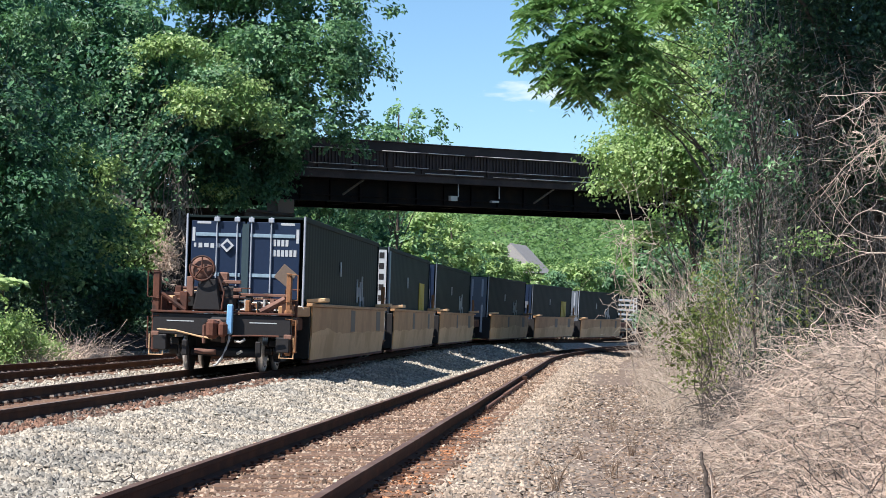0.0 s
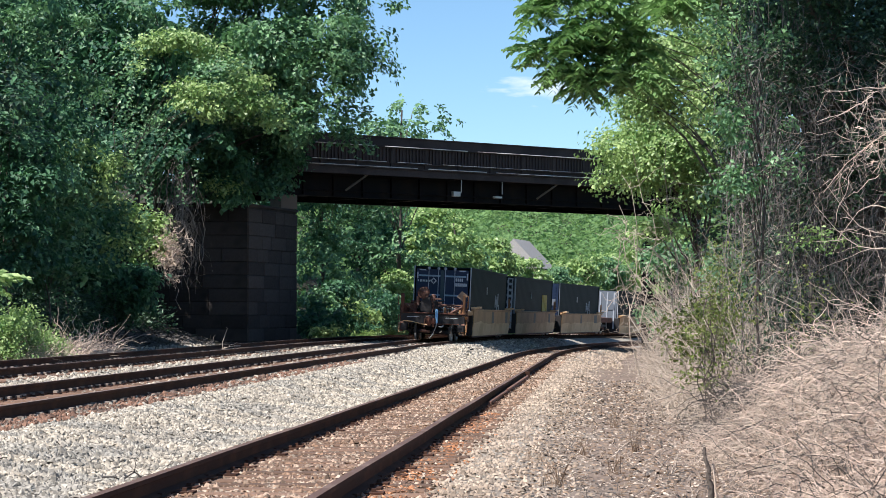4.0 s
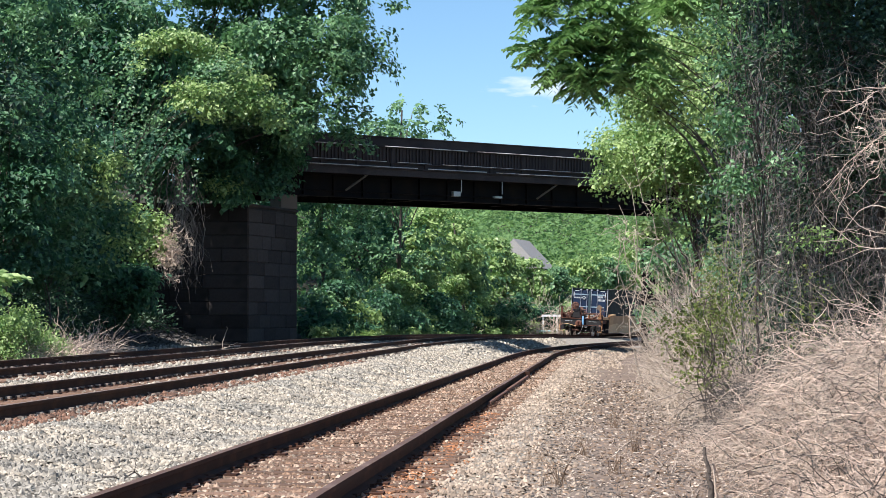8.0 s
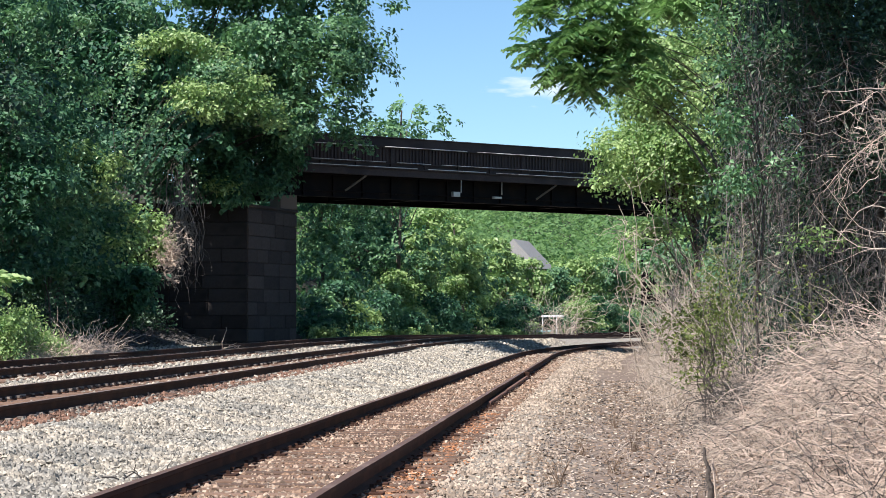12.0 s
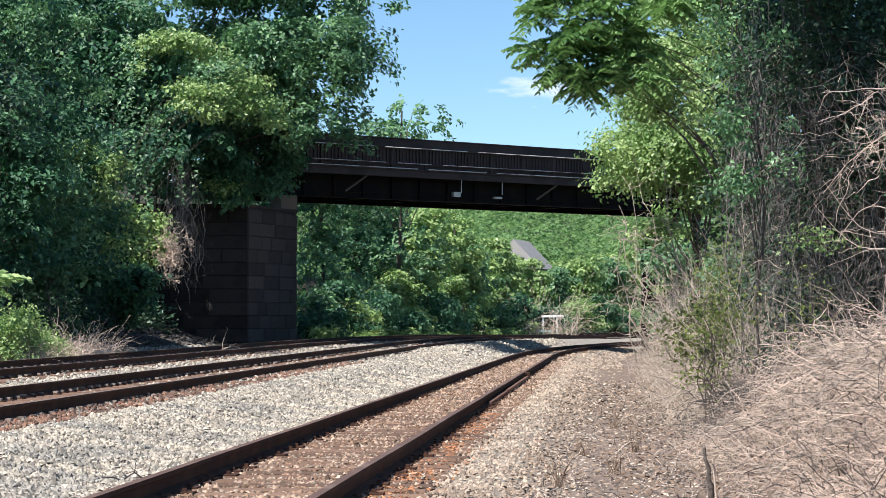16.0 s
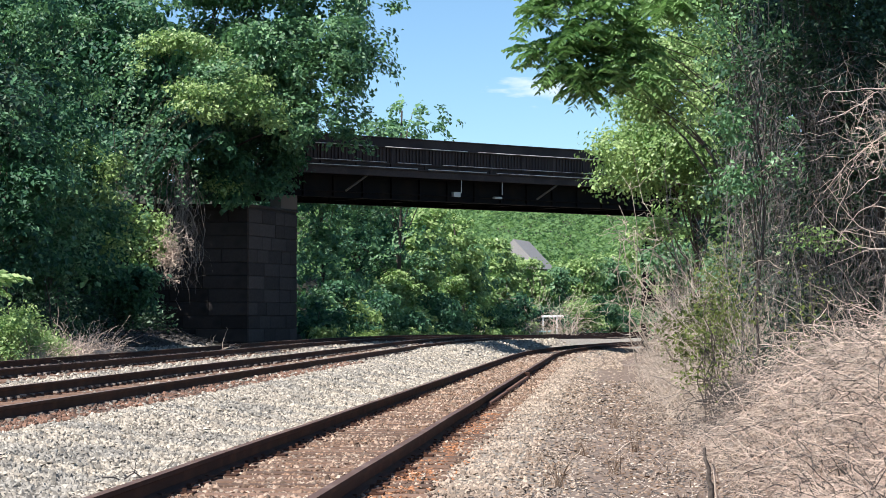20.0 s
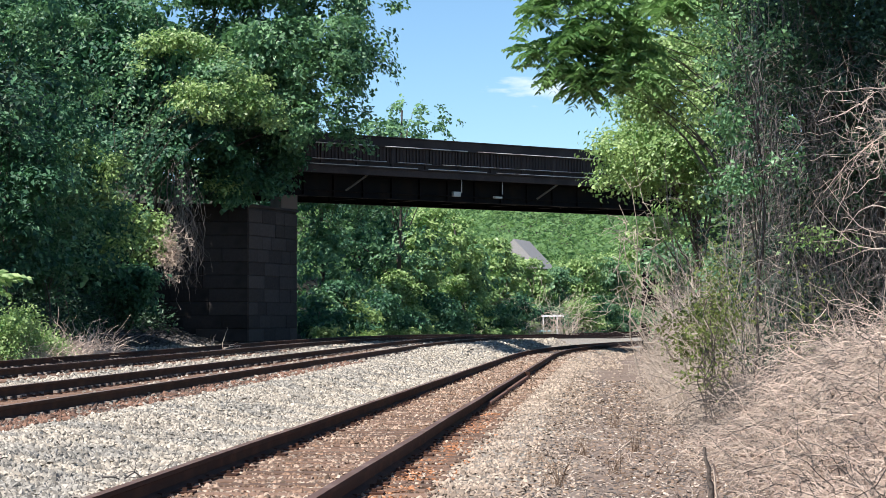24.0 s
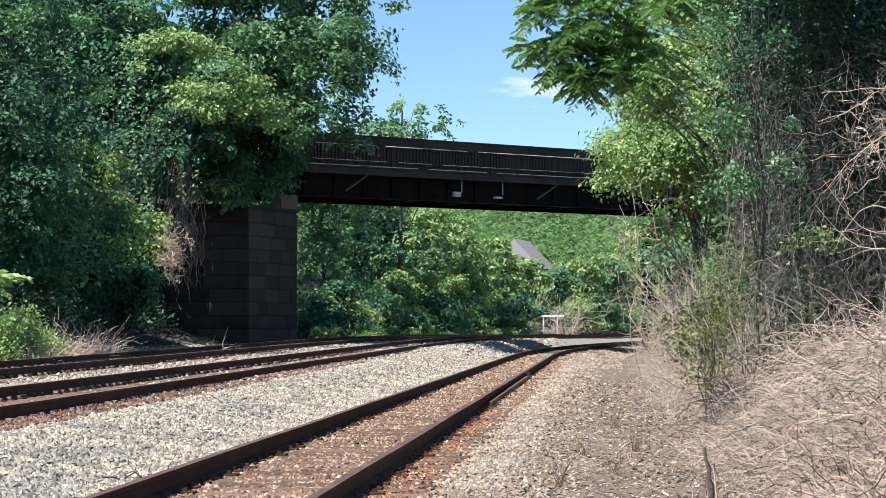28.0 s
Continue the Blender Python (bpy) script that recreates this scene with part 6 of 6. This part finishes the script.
brush("dry_grass", "heap of pale dry grass and dead stems by the siding", 6000, strip(9.3, 12.0, 15.5, 27, 0.8), 1.55, STRAW, 31, 0.0048, 8, 1.7, 1.8, steep=0.7)
def straw_mound():
    """A matted mound of curled straw, combed down its slope towards the siding."""
    rng = np.random.default_rng(51)
    n, m = 6200, 9
    x, y = 3.0 + 3.4 * rng.random(n) ** 0.9, rng.uniform(20.5, 26.0, n)
    rise = 1.3 * smooth01((x - 2.95) / 1.35) * (1 - 0.45 * smooth01((22.5 - y) / 2.5)) * (1 + 0.12 * lumps(x, y, 0.5, 2))
    z = ground_z(x, y) + rise * (0.55 + 0.5 * rng.random(n))
    az = np.pi + rng.normal(-0.3, 1.0, n)[:, None] + np.cumsum(rng.normal(0, 0.42, (n, m)), 1)
    el = rng.normal(0.35, 0.5, n)[:, None] - rng.uniform(0.6, 2.0, n)[:, None] * np.linspace(0, 1, m)[None] + rng.normal(0, 0.22, (n, m))
    step = (rng.uniform(0.3, 0.85, n) / (m - 1))[:, None]
    d = np.stack([np.cos(az) * np.cos(el), np.sin(az) * np.cos(el), np.sin(el)], -1) * step[..., None]
    lines = np.stack([x, y, z], -1)[:, None, :] + np.cumsum(d, 1)
    lines[..., 2] = np.maximum(lines[..., 2], ground_z(lines[..., 0], lines[..., 1]) - 0.02)
    thick = rng.uniform(0.0028, 0.0062, n)
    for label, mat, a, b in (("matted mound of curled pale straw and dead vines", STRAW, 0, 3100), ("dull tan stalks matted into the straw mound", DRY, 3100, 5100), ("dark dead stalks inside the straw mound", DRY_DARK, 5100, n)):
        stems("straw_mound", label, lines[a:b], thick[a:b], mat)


straw_mound()
brush("dry_grass", "short pale dry grass at the foot of the brush", 1900, strip(8.8, 9.9, 15, 32, 0.9), 0.45, STRAW, 38, 0.003, 7, 1.3, 0.6)
brush("dry_grass", "thick pale arching stalks over the dry grass heap", 520, strip(9.5, 12.0, 16, 27, 0.9), 1.7, STRAW, 48, 0.009, 12, 2.0, 1.6, steep=0.7)
# Dark stems fill the gaps so the heap reads as shaded inside.
brush("shade_gap_stems", "dark stems put in for shade beneath the dry grass", 1900, strip(9.0, 11.8, 15.5, 40, 0.8), 1.2, DRY_DARK, 37, 0.0065, 6, 1.4, 1.6)
brush("dry_brambles", "tangle of dry tan brambles along the siding", 2800, strip(8.5, 11.4, 33, 75, 0.8, 0.4), 2.3, DRY, 32, 0.0055, 7, 0.8, 2.0)
brush("dry_brambles", "low tangle of dry brown brambles by the verge", 1200, strip(8.7, 11.4, 24, 34, 0.8), 1.1, DRY, 39, 0.004, 9, 1.2, 1.6)
brush("tall_dead_stems", "tall grey-brown dead stems and vines", 800, strip(9.0, 11.8, 42, 92, 0.8, 0.3), 3.3, DRY, 33, 0.0075, 8, 0.45, 1.6, steep=1.15)
# More dark stems, painting the shade of the hollow.
brush("shade_gap_stems", "dark stems put in for the shaded hollow by the straw", 600, lambda rng, n: (rng.uniform(4.3, 5.2, n), rng.uniform(31, 34, n), np.ones(n)), 1.5, DRY_DARK, 52, 0.007, 9, 1.2)
brush("dry_brambles", "tall tangle of dry tan twigs before the trees", 850, strip(9.2, 11.8, 55, 92, 0.8), 3.2, DRY, 44, 0.0085, 7, 0.5, 1.4, steep=1.1)
brush("ground_litter", "dark fallen stalks on the dirt verge", 1800, strip(7.2, 9.6, 14, 60), 0.3, DRY_DARK, 42, 0.0035, 5, 2.2)
brush("ground_litter", "low dry weeds and fallen stalks on the dirt verge", 1300, strip(7.2, 9.6, 14, 60), 0.3, DRY, 34, 0.0035, 5, 2.2)


for k, (x, y, h, r) in enumerate(((6.1, 38, 3.4, 0.8), (6.6, 38.5, 4.0, 1.0), (7.4, 38, 3.6, 1.0), (8.4, 39, 4.2, 1.1), (6.9, 40, 5.0, 1.2))):
    plain_tree("dark green shrub behind the dry grass", x, y, h, r, LEAF_SHADED, 230 + k, 6500, 0.09, -0.05, 20, 0.03, "shrub")


for k, (x, y, h, r, m) in enumerate(((10.6, 104, 7.0, 1.7, 1), (12.0, 108, 8, 2.0, 0), (13.4, 114, 8, 2.2, 1))):
    plain_tree("leafy green shrub at the bridge's far end", x, y, h, r, (LEAF_LIME, LEAF_MID)[m], 280 + k, 4200, 0.21, -0.05, 22, 0.05, "shrub")


def hanging_vines():
    rng = np.random.default_rng(35)
    n, m = 260, 10
    x, y = rng.uniform(4.7, 8.2, n), rng.uniform(35.5, 38.5, n)
    z1 = rng.uniform(2.0, 8.5, n)
    z0 = z1 - rng.uniform(0.8, 4.0, n)
    t = np.linspace(0, 1, m)[None, :]
    lines = np.stack([np.repeat(x[:, None], m, 1), np.repeat(y[:, None], m, 1), z1[:, None] + (z0 - z1)[:, None] * t], -1)
    lines = lines + np.cumsum(rng.normal(0, 0.06, (n, m, 3)), 1)
    stems("dead_vines", "pale dead vines hanging in front of the dark tree", lines[:14] - (0, 1.8, 0), rng.uniform(0.003, 0.006, 14), DRY, 4, "vine")
    stems("dead_vines", "curtain of dead grey vines hanging on the dark tree", lines, rng.uniform(0.004, 0.010, n), VINE_GREY, 4, "vine")
    n = 1200
    p0 = np.stack([4.7 + 3.4 * rng.random(n), rng.uniform(34.5, 36.6, n), 1.4 + 3.9 * rng.random(n) ** 1.2], -1)
    lines = p0[:, None, :] + np.cumsum(rng.normal(0, 0.085, (n, m, 3)) + rng.normal(0, 0.05, (n, 1, 3)) - (0, 0, 0.06), 1)
    stems("dead_vine_thicket", "dense grey thicket of dead vine twigs on the tree", lines, rng.uniform(0.003, 0.007, n), VINE_GREY, 3, "vine")
    stems("dead_vine_thicket", "pale dry twigs caught in the dark vine thicket", lines[:120] - (0, 0.5, 0), rng.uniform(0.003, 0.006, 120), DRY, 3, "vine")
    n = 75
    p0 = np.stack([rng.uniform(6.2, 6.9, n), rng.uniform(33.4, 34.4, n), 3.3 + 0.9 * rng.random(n)], -1)
    lines = p0[:, None, :] + np.cumsum(rng.normal(0, 0.05, (n, m, 3)) + rng.normal(0, 0.05, (n, 1, 3)) - (0.015, 0, 0.012), 1)
    stems("dead_twig_cluster", "pale dry twig cluster caught on the dark tree", lines, rng.uniform(0.004, 0.008, n), STRAW, 3, "vine")
    n = 110
    x, y, z1 = rng.uniform(-11.5, -10.7, n), rng.uniform(95.3, 96.6, n), rng.uniform(4.5, 8.0, n)
    z0 = np.maximum(2.0 + 3 * rng.random(n), z1 - 5)
    lines = np.stack([np.repeat(x[:, None], m, 1), np.repeat(y[:, None], m, 1), z1[:, None] + (z0 - z1)[:, None] * t], -1) + np.cumsum(rng.normal(0, 0.16, (n, m, 3)), 1)
    stems("dead_vines", "tan dead vine roots hanging by the abutment", lines, rng.uniform(0.008, 0.020, n), VINE_GREY, 4, "vine")
    n = 220
    p0 = np.array((-11.25, 93.2, 3.7)) + rng.normal(0, 1, (n, 3)) * (0.24, 0.2, 0.45)
    lines = p0[:, None, :] + np.cumsum(rng.normal(0, 0.07, (n, m, 3)) - (0, 0, 0.015), 1)
    stems("root_tangle", "straw-coloured tangle of dead roots by the abutment", lines, rng.uniform(0.009, 0.018, n), STRAW, 3, "roots")


hanging_vines()
brush("dead_scrub", "brown dead scrub beyond the tracks", 320, lambda rng, n: (np.where(np.arange(n) % 3 == 0, rng.uniform(2.4, 5.0, n), rng.uniform(6.0, 10.5, n)), rng.uniform(174, 190, n), np.ones(n)), 4.6, DRY, 43, 0.02, 9, 0.9)
# Dark twigs added to dull the bright strip on the bank.
brush("bank_litter", "dark fallen twigs and stalks under the bank", 500, lambda rng, n: (main_x(np.linspace(66, 99, n)) - 8.3 - 5 * rng.random(n), np.linspace(66, 99, n), np.ones(n)), 0.6, DRY_DARK, 45, 0.012, 6, 1.6)
brush("dry_weeds", "dry tan weed stems among the bright green weeds", 700, lambda rng, n: (-10.5 + 0.95 * rng.random(n) ** 1.2, rng.uniform(53.5, 60, n), np.ones(n)), 1.05, STRAW, 46, 0.006, 8, 1.3)
brush("dry_weeds", "dry tan weed stems by the shaded bank", 420, lambda rng, n: (rng.uniform(-10.5, -9.7, n) + 0.0, rng.uniform(59, 68, n), np.ones(n)), 1.3, STRAW, 41, 0.009, 8, 1.2)

for k, (x, y, h, r, m) in enumerate(((3.85, 33, 2.2, 0.26, 1), (4.05, 33.4, 2.9, 0.3, 1), (4.35, 35, 3.2, 0.34, 0), (5.5, 33.5, 2.6, 0.3, 1))):
    plain_tree("green leafy sprigs growing through dry brush", x, y, h, r, LEAF_OLIVE, 210 + k, 620, 0.05, 0.1, 16, 0.015, "sapling")


# Dark tree added to close a bright sky gap.
plain_tree("dark ivy-hung tree behind the dead vines", 6.9, 44, 8.0, 1.6, LEAF_SHADED, 430, 9000, 0.1, 0.05, 26, 0.12)


# Lighter leaf than the ivy behind, painting sun dapples on it.
rng = np.random.default_rng(98)
tree("ivy_sprays", "ivy sprays painted as sun dapples on the vine-hung tree", (4.9, 35.0), 5.6, 0.03,
     [(x, 34.2 + 0.1 * (k % 5), z, 0.2, 0.16, 0.14) for k, (x, z) in enumerate(zip(rng.uniform(4.1, 5.25, 40), rng.uniform(2.9, 6.2, 40)))], 2500, 0.075, LEAF_MID, 99, category="ivy", twig=0.12)
tree("leafy_sprig", "bright green sprig among the dead vines", (5.9, 35.2), 2.6, 0.012, [(5.65, 34.2, 2.25, 0.3, 0.25, 0.12), (5.95, 34.3, 2.1, 0.25, 0.2, 0.1), (5.4, 34.2, 2.05, 0.2, 0.2, 0.1)], 300, 0.06, LEAF_LIME, 77, category="sprig", twig=0.12)


for k, (x, y, h, r) in enumerate(((5.2, 45, 2.5, 0.6), (6.1, 47, 3.6, 0.8), (7.0, 54, 4.6, 1.0))):
    plain_tree("olive-green shrub tangled in the dry brush", x, y, h, r, (LEAF_OLIVE, LEAF_MID)[k % 2], 240 + k, 2400, 0.085, 0.0, 22, 0.02, "shrub")


def bare_branches():
    rng = np.random.default_rng(36)
    m = 10
    t = np.linspace(0, 1, m)[:, None]
    for k in range(10):
        root = np.array((rng.uniform(5.0, 5.7), rng.uniform(24.5, 27), rng.uniform(1.9, 3.8)))
        b = thing("bare_branch", "bare pale dead branch arching out of the brush", "branch", "bare branches", at=pose(*root))
        tip = np.array((rng.uniform(-1.15, -0.3), rng.uniform(-0.8, 0.5), rng.uniform(-0.8, 0.7)))
        line = tip * t + np.array((0, 0, 0.35 * rng.uniform(-1, 1))) * np.sin(np.pi * t) + np.cumsum(rng.normal(0, 0.012, (m, 3)), 0)
        v, f = tubes(line[None], np.array([0.007]), 5)
        stem = part("stem", fast_mesh("stem", v, f, STRAW, True), None, b)
        for j in range(7):
            i = rng.integers(2, m - 1)
            q = line[i] + rng.normal(0, 0.26, 3)
            v, f = tubes((line[i] + (q - line[i]) * t + np.cumsum(rng.normal(0, 0.008, (m, 3)), 0))[None], np.array([0.003]), 4)
            part("twig", fast_mesh("twig", v, f, STRAW, True), None, stem)


bare_branches()

# ---- small things ----
def build_house():
    h = thing("house", "pale house with a grey gable roof among trees", "house", at=pose(9.1, 262, 1.3, rz=76))
    part("wall", box(-4, 4, -2.8, 2.8, -2.5, 5.5), SIDING, h)
    bm = bmesh.new()
    a = [bm.verts.new(p) for p in ((-4.4, -3.2, 5.3), (4.4, -3.2, 5.3), (4.4, 0, 8.7), (-4.4, 0, 8.7), (-4.4, 3.2, 5.3), (4.4, 3.2, 5.3))]
    bm.faces.new((a[0], a[1], a[2], a[3]))
    bm.faces.new((a[3], a[2], a[5], a[4]))
    bm.faces.new((a[0], a[3], a[4]))
    bm.faces.new((a[1], a[5], a[2]))
    part("roof", bm, ROOF_GREY, h, "grey shingle roof")
    for x in (-2.8, 0.6, 3.2):
        w = part("window", box(x, x + 1.0, -2.85, -2.8, 3.2, 4.5), SIDING, h)
        part("pane", box(x + 0.1, x + 0.9, -2.87, -2.855, 3.3, 4.4), GREASE, w)


build_house()


def build_shed():
    """A pale teal-roofed shelter glimpsed through the stems beyond the curve."""
    s = thing("garden_shelter", "small white shelter with teal trim beyond the tracks", "shelter", at=pose(8.1, 180, float(ground_z(8.1, 180))))
    for x in (-1.1, -0.2, 0.9):
        part("post", box(x, x + 0.09, -0.5, -0.41, 0, 1.75, 0.01), WHITE_PAINT, s)
    part("beam", box(-0.3, 1.5, -0.55, -0.4, 1.62, 1.8, 0.02), WHITE_PAINT, s)
    part("bench", box(-1.3, 0.5, -0.7, 0.0, 0.45, 0.58, 0.03), TEAL_PAINT, s)


build_shed()


def branchy(name, label, root, tip, radius, twigs, seed, mat, category="branch", stray=0.22):
    rng = np.random.default_rng(seed)
    root, tip = np.array(root, float), np.array(tip, float)
    m = 8
    t = np.linspace(0, 1, m)[:, None]
    span = np.linalg.norm(tip - root)
    main = root + (tip - root) * t + rng.normal(0, 0.03 * span, (m, 3)) * (t > 0)
    b = thing(name, label, category, at=pose(*root))
    v, f = tubes((main - root)[None], np.array([radius]), 6)
    stem = part("stem", fast_mesh("stem", v, f, mat, True), None, b)
    for k in range(twigs):
        i = int(rng.integers(1, m - 1))
        q = main[i] + rng.normal(0, stray * span, 3)
        q[2] = max(q[2], min(root[2], tip[2]))
        v, f = tubes((main[i] + (q - main[i]) * t - root + rng.normal(0, 0.012 * span, (m, 3)))[None], np.array([radius * 0.5]), 5)
        part("twig", fast_mesh("twig", v, f, mat, True), None, stem)
    return b


gz = lambda x, y: float(ground_z(x, y))
branchy("stump_stick", "dark bent stick standing in the verge", (2.28, 19.0, gz(2.28, 19) - 0.05), (2.2, 19.0, gz(2.28, 19) + 0.5), 0.036, 0, 1, BARK)
for k, (x, y, h) in enumerate(((3.85, 32, 1.9), (4.0, 33, 1.5), (3.6, 30, 1.1))):
    branchy("dark_sapling", "thin dark leafless sapling in the brush", (x, y, gz(x, y) - 0.05), (x - 0.15, y, gz(x, y) + h), 0.012, 9, 340 + k, BARK, "sapling", 0.16)
branchy("dry_stalk", "pale dry stalk leaning beside the stick", (2.33, 19.1, gz(2.33, 19.1) - 0.03), (2.27, 19.1, gz(2.3, 19.1) + 0.42), 0.014, 1, 2, STRAW)
branchy("driftwood_branch", "bleached dead branch lying on the ballast", (-8.2, 77, gz(-8.2, 77) + 0.03), (-6.9, 76.6, gz(-7.2, 76.6) + 0.28), 0.03, 4, 3, STRAW)
branchy("fallen_twigs", "dark fallen twigs on the pale ballast", (-2.95, 19.6, gz(-2.95, 19.6) + 0.05), (-2.35, 19.9, gz(-2.35, 19.9) + 0.06), 0.009, 6, 4, DRY_DARK)
branchy("fallen_twigs", "dark fallen stick on the pale ballast", (-1.75, 29.5, gz(-1.75, 29.5) + 0.06), (-1.45, 29.4, gz(-1.45, 29.4) + 0.07), 0.012, 1, 5, DRY_DARK)
for k, (x, y, h) in enumerate(((1.05, 20.5, 0.34), (1.75, 23, 0.3), (2.3, 27, 0.35), (1.95, 18, 0.25), (2.5, 33, 0.4), (1.6, 26, 0.22))):
    rng = np.random.default_rng(300 + k)
    n, m = 26, 6
    a, t = rng.uniform(0, 6.28, n), np.linspace(0, 1, m)[None, :]
    hh = h * rng.uniform(0.4, 1.1, n)[:, None]
    lines = np.stack([np.cos(a)[:, None] * hh * 0.5 * t ** 1.5, np.sin(a)[:, None] * hh * 0.5 * t ** 1.5, hh * t], -1) + rng.normal(0, 0.03, (n, 1, 3)) * (1, 1, 0)
    v, f = tubes(lines, rng.uniform(0.002, 0.0045, n), 3)
    w = thing("dry_weed", "small dead brown weed tuft on the dirt verge", "weed", "weed tufts", at=pose(x, y, gz(x, y) - 0.01))
    tagged(part("tuft", fast_mesh("tuft", v, f, WEED_BROWN), None, w), kind="stuff")
for k, (x0, y0, z0, x1, y1, z1) in enumerate(((4.35, 50, -0.3, 3.7, 49, 3.1), (4.5, 49, 0.3, 4.0, 48.5, 4.1), (4.2, 46, 0.2, 3.5, 46, 3.3), (5.1, 52, 0.0, 4.6, 52, 4.6), (4.4, 44, 2.0, 3.2, 44, 2.7), (4.6, 40, 0.5, 3.7, 40, 1.4), (4.0, 36, 0.0, 3.2, 35, 0.9), (4.6, 45, 1.0, 4.3, 44, 4.4))):
    branchy("bare_sapling", "bare pale grey sapling stem in the brush", (x0, y0, z0), (x1, y1, z1), 0.015, 14, 320 + k, DRY, "sapling", 0.12)


motions()
